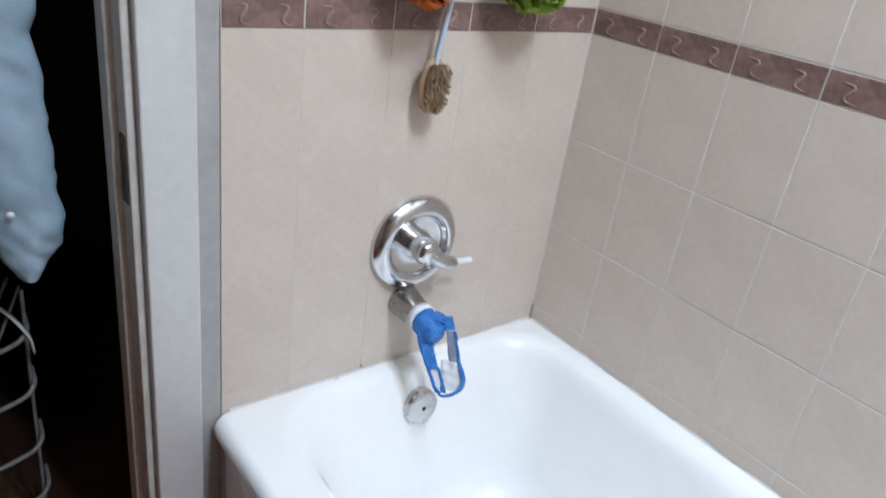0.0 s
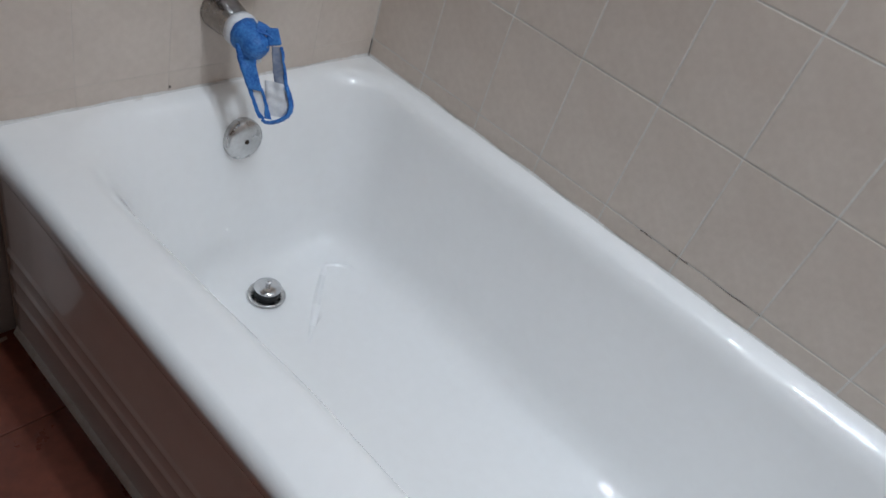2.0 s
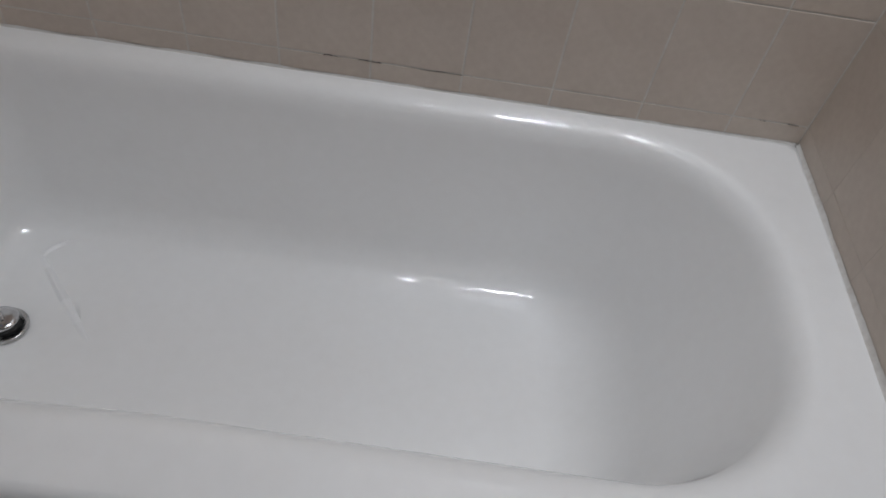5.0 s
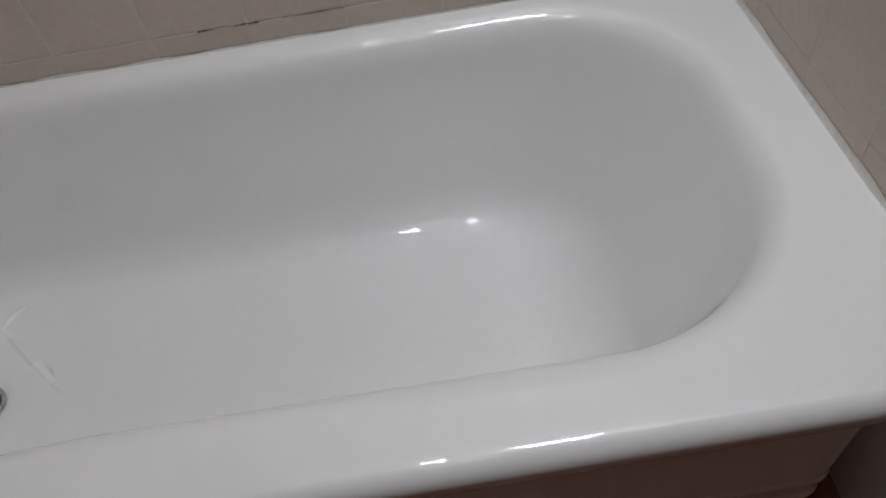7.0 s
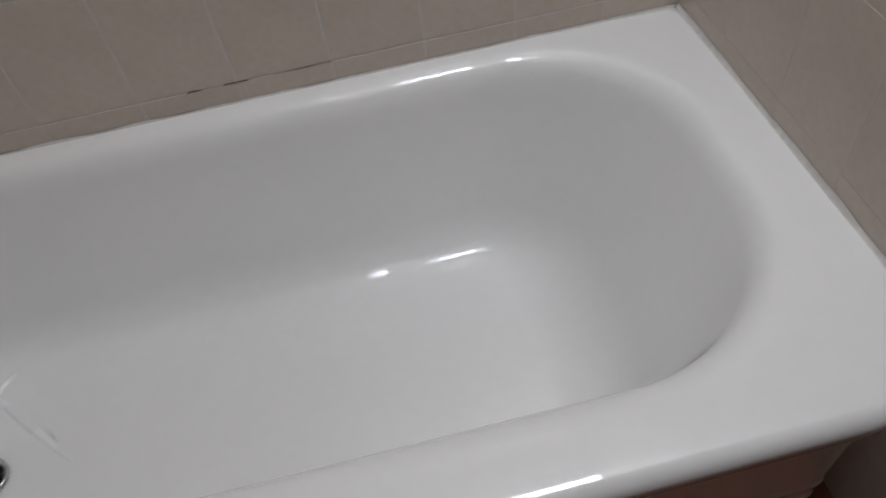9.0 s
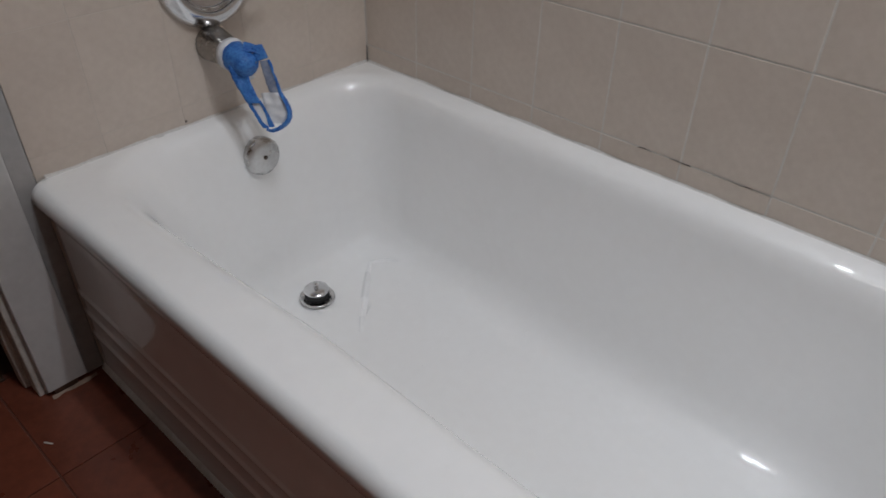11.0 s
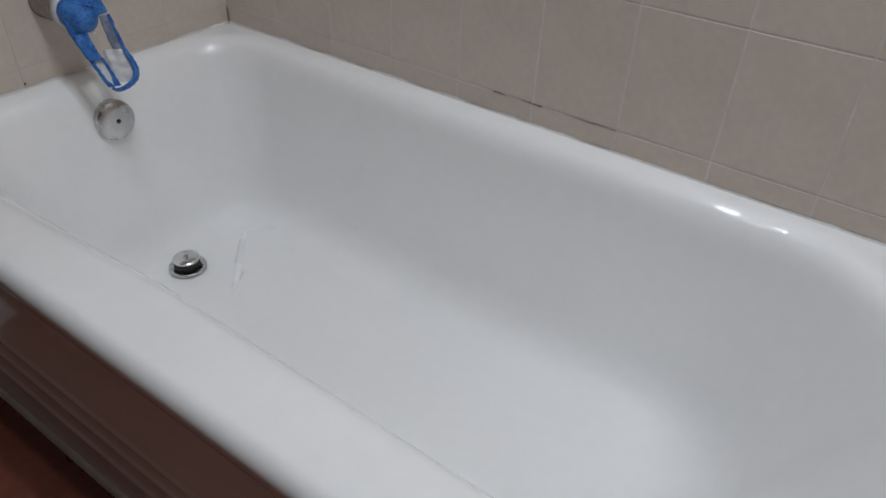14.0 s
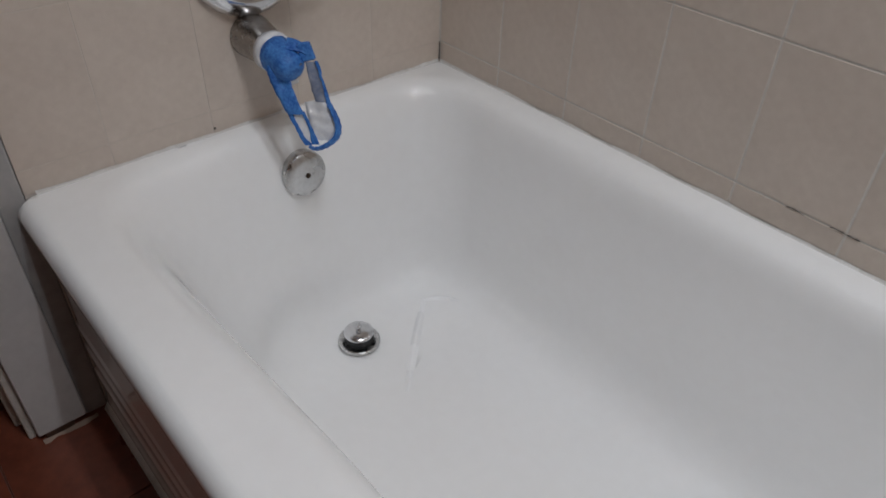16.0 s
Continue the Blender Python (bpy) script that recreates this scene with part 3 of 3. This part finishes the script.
def ribbon(name, points, widths, across, material, thick=0.0012, label="", crease=0.002):
    """A strip along the points with a slight crumple."""
    vs, fs, across = [], [], Vector(across).normalized()
    pts = smooth_line(points, 6)
    cols = 7
    for k, p in enumerate(pts):
        f = k / (len(pts) - 1) * (len(widths) - 1)
        w = widths[int(f)] + (widths[min(int(f) + 1, len(widths) - 1)] - widths[int(f)]) * (f - int(f))
        d = (pts[min(k + 1, len(pts) - 1)] - pts[max(k - 1, 0)]).normalized()
        nrm = d.cross(across).normalized()
        for side in (0, 1):
            for c in range(cols):
                q = p + across * w * (c / (cols - 1) - 0.5)
                q = q + nrm * (crease * noise.noise(q * 70) + side * thick)
                vs.append(q + across * (0.0015 * noise.noise(q * 120)))
    row = 2 * cols
    for k in range(len(pts) - 1):
        for c in range(cols - 1):
            a = k * row + c
            fs += [(a, a + 1, a + row + 1, a + row), (a + cols, a + cols + row, a + cols + row + 1, a + cols + 1)]
        a = k * row
        fs += [(a, a + row, a + row + cols, a + cols), (a + cols - 1, a + 2 * cols - 1, a + row + 2 * cols - 1, a + row + cols - 1)]
    return under(link(name, vs, fs, material, None, True, label), guard)


bm = sweep_bm([(x, SY, SZ + dz) for x, r, dz in ((0.070, 0, -0.002), (0.080, 0, -0.004), (0.090, 0, -0.006), (0.100, 0, -0.0085), (0.109, 0, -0.011), (0.1155, 0, -0.0135), (0.1215, 0, -0.016))], 0.03, 32, 1.0, [0.0274, 0.0264, 0.0252, 0.0240, 0.0226, 0.0190, 0.0115])
for v in bm.verts:
    v.co += 0.0022 * noise.noise_vector(v.co * 110)
under(part("tape_band", bm, BLUE_TAPE, None, "crumpled blue masking tape wound over the spout end"), guard)
bm = sweep_bm([(x, SY, SZ - 0.001) for x in (0.058, 0.066, 0.074)], 0.0290, 28, 1.0, [0.0288, 0.0292, 0.0285])
for v in bm.verts:
    v.co += 0.0012 * noise.noise_vector(v.co * 60)
under(part("film_cuff", bm, FILM, None, "milky film edge under the tape"), guard)
bm = box_bm(-0.0045, 0.0045, -0.010, 0.010, -0.013, 0.013, 0.003, 3)
bmesh.ops.subdivide_edges(bm, edges=bm.edges[:], cuts=1)
bm.transform(Matrix.Translation((0.116, SY + 0.024, SZ + 0.010)) @ pose(0, 0, 0, 18, -14, -40))
for v in bm.verts:
    v.co += 0.0022 * noise.noise_vector(v.co * 120)
under(part("tape_knot", bm, BLUE_TAPE, None, "stiff folded tab of blue tape"), guard)
ribbon("tape_bridge", [(0.096, SY + 0.006, SZ + 0.0195), (0.106, SY + 0.016, SZ + 0.0185), (0.116, SY + 0.025, SZ + 0.014)], (0.024, 0.020, 0.016), (0.6, -0.5, -0.4), BLUE_TAPE, 0.0025, "tape between the band and the knot")
U = Vector((0.66, 0.75, 0.0)).normalized()      # across the sling
DOWN = Vector((0.394, 0.019, -0.919))           # along it, away from the spout
FACE = Vector((0.690, -0.607, 0.283))           # out of it, towards the room
TOP = Vector((0.112, SY + 0.006, SZ - 0.012))


def sling(rows, forward=0.0):
    """Places on the hanging sling from rows (across, down)."""
    return [tuple(TOP + U * a + DOWN * d + FACE * forward) for a, d in rows]


ribbon("tape_strip", sling([(-0.025, -0.004), (-0.0245, 0.020), (-0.0223, 0.041), (-0.0180, 0.0665)], 0.008), (0.030, 0.029, 0.026, 0.024), U, BLUE_TAPE, label="hanging strip of blue tape", crease=0.004)
ribbon("film_patch", sling([(-0.0185, 0.060), (-0.0145, 0.080), (-0.0125, 0.094), (-0.0105, 0.108)], 0.0035), (0.021, 0.019, 0.018, 0.014), U, FILM, label="milky patch in the strip", crease=0.003)
ribbon("tape_edge", sling([(-0.0285, 0.058), (-0.0245, 0.080), (-0.0205, 0.098), (-0.0145, 0.114)], 0.005), (0.008, 0.006, 0.007, 0.010), U, BLUE_TAPE, label="blue outer edge of the strip")
ribbon("tape_edge", sling([(-0.0080, 0.062), (-0.0050, 0.080), (-0.0035, 0.096), (-0.0045, 0.112)], 0.005), (0.006, 0.005, 0.007, 0.012), U, BLUE_TAPE, label="blue inner edge of the strip")
ribbon("film_strip", sling([(0.0270, -0.010), (0.0262, 0.010), (0.0250, 0.030), (0.0250, 0.054)], 0.000), (0.018, 0.020, 0.021, 0.020), U, FILM_BLUE, label="grey-blue film-covered tape strip", crease=0.004)
ribbon("tape_edge", sling([(0.0350, -0.012), (0.0345, 0.010), (0.0345, 0.034), (0.0345, 0.056)], 0.002), (0.005, 0.004, 0.005, 0.007), U, BLUE_TAPE, label="narrow blue tape edge")
under(part("tape_fold", sweep_bm(smooth_line(sling([(0.0340, 0.050), (0.0375, 0.068), (0.0375, 0.084), (0.0310, 0.099), (0.0180, 0.110), (0.0040, 0.117), (-0.0080, 0.1195), (-0.0150, 0.116)], 0.004), 6), 0.006, 12, 0.45, [0.0046 + 0.0022 * math.sin(math.pi * k / 42) + 0.0006 * math.sin(k * 1.7) for k in range(43)]), BLUE_TAPE, None, "folded blue tape looping round the bottom"), guard)
ribbon("film_patch", sling([(0.0150, 0.048), (0.0170, 0.064), (0.0155, 0.082), (0.0080, 0.106)], 0.001), (0.030, 0.040, 0.042, 0.030), U, FILM, label="white bunched film in the loop", crease=0.006)

# ---- bath brush and two bath poufs hanging by the wall ----
hook = empty("wall_hook", (0, -0.375, 1.33), "small chrome hook holding the bath things", "hook")
under(part("plate", lathe_bm([(0.016, 0), (0.016, 0.004), (0.0, 0.006)], 24, Matrix.Translation((0, -0.375, 1.33)) @ pose(0, 0, 0, 0, 90, 0)), CHROME, None), hook)
under(part("prong", sweep_bm(smooth_line([(0.004, -0.375, 1.33), (0.03, -0.375, 1.326), (0.05, -0.375, 1.332), (0.056, -0.375, 1.35)]), 0.004, 10), CHROME, None), hook)
brush = empty("bath_brush", (0.046, -0.39, 1.0), "long-handled bath brush with a pale blue handle and tan bristles", "bath brush")
under(part("handle", sweep_bm(smooth_line([(0.028, -0.396, 1.030), (0.031, -0.390, 1.085), (0.036, -0.384, 1.156), (0.043, -0.378, 1.268), (0.048, -0.376, 1.335)]), 0.0085, 14, 0.6), PALE_BLUE, None, "pale blue plastic handle"), brush)
bm = lathe_bm([(0.0, -0.046), (0.010, -0.045), (0.021, -0.036), (0.0255, -0.015), (0.0255, 0.008), (0.021, 0.028), (0.013, 0.042), (0.0, 0.047)], 28)
bmesh.ops.scale(bm, vec=(0.42, 1.0, 1.0), verts=bm.verts)
bm.transform(Matrix.Translation((0.028, -0.396, 0.999)))
under(part("head", bm, BEIGE_WOOD, None, "oval pale wooden head"), brush)
random.seed(4)
bm = bmesh.new()
for k in range(620):
    y, z = random.uniform(-0.019, 0.019), random.uniform(-0.038, 0.034)
    if (y / 0.021) ** 2 + (z / 0.042) ** 2 > 1:
        continue
    a = Vector((0.033, -0.396 + y, 0.999 + z))
    b = a + Vector((0.015 + random.uniform(-0.002, 0.002), 0.25 * y + random.uniform(-0.002, 0.002), 0.15 * z + random.uniform(-0.002, 0.002)))
    c = [bm.verts.new(q + Vector(o)) for q in (a, b) for o in ((0, 0.0009, 0), (0, -0.0006, 0.0008), (0, -0.0006, -0.0008))]
    for i, j in ((0, 1), (1, 2), (2, 0)):
        bm.faces.new((c[i], c[j], c[j + 3], c[i + 3]))
    bm.faces.new(c[3:])
under(part("bristles", bm, BRISTLE, None, "tan bristle tufts", False), brush)


def pouf(at, radius, material, label, seed):
    """A ball of many ruffled net leaves on a cord."""
    random.seed(seed)
    thing = empty("bath_pouf", at, label, "bath pouf", "bath poufs on the hook")
    vs, fs = [], []
    for k in range(90):
        axis = Vector((random.gauss(0, 1), random.gauss(0, 1), random.gauss(0, 1))).normalized()
        side = axis.orthogonal().normalized()
        side.rotate(Matrix.Rotation(random.uniform(0, 6.28), 3, axis))
        up = axis.cross(side)
        base, n = len(vs), 9
        r0, width = radius * random.uniform(0.78, 1.05), radius * random.uniform(0.35, 0.6)
        for j in range(n):
            a = j / (n - 1) - 0.5
            wave = 0.18 * radius * math.sin(j * 2.2 + k)
            vs.append(Vector(at) + axis * radius * 0.25 + side * width * a * 0.5)
            vs.append(Vector(at) + axis * r0 + side * width * 1.6 * a + up * wave)
            vs.append(Vector(at) + axis * (r0 - 0.10 * radius) + side * width * 1.6 * a + up * (wave + 0.12 * radius))
        for j in range(n - 1):
            b = base + 3 * j
            fs += [(b, b + 3, b + 4, b + 1), (b + 1, b + 4, b + 5, b + 2)]
    under(link("netting", vs, fs, material, None, True), thing)
    under(part("cord", sweep_bm(smooth_line([at, (at[0], (at[1] - 0.375) / 2, at[2] + 0.09), (0.052, -0.375, 1.337)], 6), 0.0016, 6), WHITE_PLASTIC, None, "thin white cord"), thing)


pouf((0.066, -0.452, 1.192), 0.062, ORANGE, "orange net bath pouf hanging by the tiled wall", 11)
pouf((0.066, -0.245, 1.192), 0.068, GREEN, "lime green net bath pouf hanging by the tiled wall", 12)

# ---- things in the dark closet ----
SX = -0.165
shirt = empty("shirt", (SX, -0.99, 1.3), "pale blue chambray shirt hanging in the dark closet", "shirt")


def cloth(name, rows, depth, label):
    """A closed, softly folded cloth tube from rows of (z, y from, y to)."""
    n, vs, fs = 48, [], []
    rows = [tuple(a + (b - a) * k / 8 for a, b in zip(p, q)) for p, q in zip(rows, rows[1:]) for k in range(8)] + [rows[-1]]
    for z, y0, y1 in rows:
        for k in range(n):
            a = 2 * math.pi * k / n
            c, w = (y0 + y1) / 2, (y1 - y0) / 2
            p = Vector((SX + depth * math.sin(a), c + w * math.cos(a), z))
            fold = 0.011 * noise.noise(Vector((p.y * 24, p.x * 8, p.z * 6))) + 0.007 * noise.noise(Vector((p.y * 30 + p.z * 30, p.x * 30, p.z * 26)))
            vs.append(p + Vector((math.sin(a), 0.6 * math.cos(a), 0)) * fold)
    for r in range(len(rows) - 1):
        for k in range(n):
            b = (k + 1) % n
            fs.append((r * n + k, r * n + b, (r + 1) * n + b, (r + 1) * n + k))
    return under(link(name, vs, fs, DENIM, None, True, label), shirt)


cloth("body", [(1.42, -1.24, -1.10), (1.36, -1.36, -1.02), (1.15, -1.38, -1.03), (0.95, -1.38, -1.035), (0.80, -1.38, -1.035), (0.74, -1.36, -1.04)], 0.045, "buttoned shirt body")
cloth("sleeve", [(1.34, -1.06, -0.97), (1.20, -1.05, -0.935), (1.10, -1.04, -0.925), (1.04, -1.04, -0.945), (0.98, -1.04, -0.935), (0.86, -1.04, -0.933), (0.80, -1.04, -0.934), (0.765, -1.03, -0.925), (0.72, -1.02, -0.932), (0.70, -1.015, -0.95), (0.675, -1.00, -0.97)], 0.034, "rolled sleeve with a buttoned cuff")
under(part("button", lathe_bm([(0.0055, 0), (0.0055, 0.002), (0.0, 0.0025)], 16, Matrix.Translation((SX + 0.036, -1.0, 0.79)) @ pose(0, 0, 0, 0, 90, 0)), WHITE_PLASTIC, None, "small white button"), shirt)
rail = empty("closet_rail", (SX, -1.2, 1.5), "dark metal clothes rail across the closet", "clothes rail")
under(part("rod", sweep_bm([(SX, -1.945, 1.52), (SX, -0.455, 1.52)], 0.012, 16), IRON, None), rail)
hanger = empty("clothes_hanger", (SX, -1.15, 1.42), "thin wire clothes hanger on the rail", "hanger")
under(part("wire", sweep_bm(smooth_line([(SX, -1.15, 1.530), (SX, -1.135, 1.540), (SX, -1.12, 1.525), (SX, -1.15, 1.44), (SX, -1.34, 1.37), (SX, -1.15, 1.365), (SX, -1.0, 1.37), (SX, -1.15, 1.44)], 6), 0.002, 8), WIRE, None), hanger)
RX = -0.30
rack = empty("wire_rack", (RX, -1.02, 0.0), "grey wire storage rack standing in the dark closet", "wire rack")
for z in (0.10, 0.22, 0.35, 0.47):
    under(part("rail", sweep_bm(smooth_line([(RX, -1.55, z - 0.10), (RX + 0.005, -1.2, z - 0.05), (RX + 0.01, -1.03, z - 0.01), (RX, -0.985, z + 0.012), (RX - 0.07, -0.975, z + 0.01)], 6), 0.0045, 8), WIRE, None), rack)
for y in (-1.55, -1.30):
    under(part("post", sweep_bm([(RX, y, -0.005), (RX, y + 0.01, 0.55)], 0.005, 8), WIRE, None), rack)
under(part("post", sweep_bm(smooth_line([(RX - 0.03, -0.99, -0.005), (RX - 0.03, -0.985, 0.3), (RX - 0.02, -0.98, 0.56)]), 0.0035, 8), WIRE, None), rack)
for a, b in (((RX, -1.00, 0.60), (RX, -1.12, 0.34)), ((RX, -0.985, 0.58), (RX, -1.06, 0.40))):
    under(part("strap", sweep_bm([a, b], 0.006, 8, 0.4), WIRE, None), rack)
under(part("strap", sweep_bm(smooth_line([(RX, -1.12, 0.60), (RX + 0.01, -1.03, 0.56), (RX + 0.01, -0.985, 0.49), (RX, -0.975, 0.44)], 6), 0.008, 8, 0.35), WHITE_PLASTIC, None, "loose pale strap"), rack)

# ---- ceiling lights (over the tub, out of view) ----
def ceiling_light(x0, x1, y):
    light = empty("ceiling_light", ((x0 + x1) / 2, y, CEIL), "white box-shaped light fixed to the ceiling over the tub", "ceiling light", "ceiling lights over the tub")
    e, w, top = 0.012, LAMP_WIDE / 2, LAMP_Z + 0.008
    under(box("housing", x0 - e, x1 + e, y - w - e, y + w + e, top, CEIL, TUBE, None, 0.004), light)
    for xa, xb, ya, yb in ((x0 - e, x1 + e, y - w - e, y - w - 0.002), (x0 - e, x1 + e, y + w + 0.002, y + w + e), (x0 - e, x0 - 0.002, y - w, y + w), (x1 + 0.002, x1 + e, y - w, y + w)):
        under(box("rim", xa, xb, ya, yb, LAMP_Z - 0.003, top - 0.001, TUBE, None, 0.001), light)


for x0, x1, y, watts in LAMPS:
    ceiling_light(x0, x1, y)

lamp = empty("ceiling_lamp", (0.95, -1.25, CEIL), "round white ceiling lamp in the room", "ceiling lamp")
under(part("housing", lathe_bm([(0.0, 0.0), (0.19, 0.0), (0.19, -0.05), (0.175, -0.075), (0.165, -0.07), (0.165, -0.06), (0.0, -0.06)], 48, Matrix.Translation((0.95, -1.25, CEIL))), TUBE, None), lamp)

# ---- pieces: wall tiles, border, floor tiles ----
MESHES = {}


def tile_mesh(w, h, depth, bevel, material):
    key = (round(w, 4), round(h, 4), material.name)
    if key not in MESHES:
        bm = box_bm(-w / 2, w / 2, -h / 2, h / 2, -depth, 0)
        bmesh.ops.bevel(bm, geom=[e for e in bm.edges if all(v.co.z > -1e-6 for v in e.verts)], offset=bevel, segments=2, profile=0.6, affect="EDGES")
        data = bpy.data.meshes.new("tile")
        bm.to_mesh(data)
        bm.free()
        data.materials.append(material)
        MESHES[key] = data
    return MESHES[key]


def lay(name, parent, m, w, h, material, gap, depth=0.006, bevel=0.0006):
    ob = new(name, tile_mesh(w - gap, h - gap, depth, bevel, material))
    ob.parent = parent
    ob.matrix_basis = m
    return ob


BORDER_Z = (1.0805, 1.1295)
ROWS = [(H + 0.001, 0.468)] + [(0.468 + TILE_H * k, 0.468 + TILE_H * (k + 1)) for k in range(2)] + [(0.870, BORDER_Z[0])]
ROWS += [(BORDER_Z[1] + TILE_H * k, min(CEIL - 0.002, BORDER_Z[1] + TILE_H * (k + 1))) for k in range(7)]
random.seed(7)


def tile_wall(parent, start, end, to_world, gap, low_rows=True):
    cuts, x = [start], start
    while x + TILE_W < end - 0.02:
        x += TILE_W
        cuts.append(x)
    cuts.append(end)
    for a, b in zip(cuts, cuts[1:]):
        for z0, z1 in ROWS:
            if z1 - z0 > 0.01:
                tip = Euler([random.gauss(0, 0.0012) for _ in range(2)] + [random.gauss(0, 0.0008)]).to_matrix().to_4x4()
                lay("tile", parent, to_world((a + b) / 2, (z0 + z1) / 2) @ tip, b - a, z1 - z0, TILE, gap)
        lay("border_tile", parent, to_world((a + b) / 2, sum(BORDER_Z) / 2) @ Matrix.Translation((0, 0, 0.0012)), b - a, BORDER_Z[1] - BORDER_Z[0], BORDER, 0.0030, 0.007, 0.0016)
        for k in (0, 1):
            if b - a > 0.12:
                w = (b - a) / 2
                pts = [((k - 0.5) * w + w * (0.40 * (q - 0.5) + 0.16 * math.sin(6.3 * q)), 0.017 * math.cos(3.3 * q) * (0.65 + 0.35 * q) - 0.002, 0.0014) for q in (j / 12 for j in range(13))]
                bm = sweep_bm(pts, 0.0018, 6, 0.7, [0.0006 + 0.0024 * math.sin(math.pi * j / 12) for j in range(13)])
                ob = part("scroll", bm, SCROLL, parent)
                ob.matrix_basis = to_world((a + b) / 2, sum(BORDER_Z) / 2)


tile_wall(wall_north, 0.002, L, lambda u, z: pose(u, 0, z, 90, 0, 0), 0.0032)
tile_wall(wall_west, 0.002, 0.742, lambda u, z: pose(0, -u, z, 90, 0, 90), 0.0007)
tile_wall(wall_east, 0.002, 0.80, lambda u, z: pose(L, -u, z, 90, 0, -90), 0.0007)

# mould along the lowest joint
random.seed(9)
for x0, x1 in ((0.692, 0.718), (0.752, 0.79), (0.828, 0.926), (1.435, 1.445), (1.482, 1.503)):
    pts = [(x0 + (x1 - x0) * k / 8, -0.0004, 0.468 + random.gauss(0, 0.0006)) for k in range(9)]
    bm = sweep_bm(pts, 0.001, 5, 1.0, [random.choice((0.0002, 0.0004, 0.0007, 0.0010)) for _ in pts])
    part("mould_line", bm, MOULD, wall_north, "dark mould in the open joint")
part("mould_spot", lathe_bm([(0.0, 0.002), (0.0022, 0.001), (0.002, 0.0)], 10, Matrix.Translation((0.0008, -0.462, 0.440)) @ pose(0, 0, 0, 0, 90, 0)), MOULD, wall_west, "dark speck")
part("mould_line", sweep_bm([(0.0015, -0.0015, H + 0.003), (0.0015, -0.0015, H + 0.036)], 0.0009, 6), MOULD, wall_north, "grey stain in the corner")

# floor tiles
for i in range(-1, 6):
    for j in range(-7, 1):
        x0, y0 = -0.105 + 0.305 * i, 0.305 * j - 0.005
        x1, y1 = min(x0 + 0.305, L), max(y0 - 0.305, ROOM_S)
        x0 = max(x0, -0.10)
        y0 = min(y0, 0.0)
        if x1 - x0 > 0.03 and y0 - y1 > 0.03:
            tip = Euler((random.gauss(0, 0.0012), random.gauss(0, 0.0012), random.gauss(0, 0.001))).to_matrix().to_4x4()
            lay("tile", floor, pose((x0 + x1) / 2, (y0 + y1) / 2, 0) @ tip, x1 - x0, y0 - y1, QUARRY, 0.0028, 0.008, 0.0013)
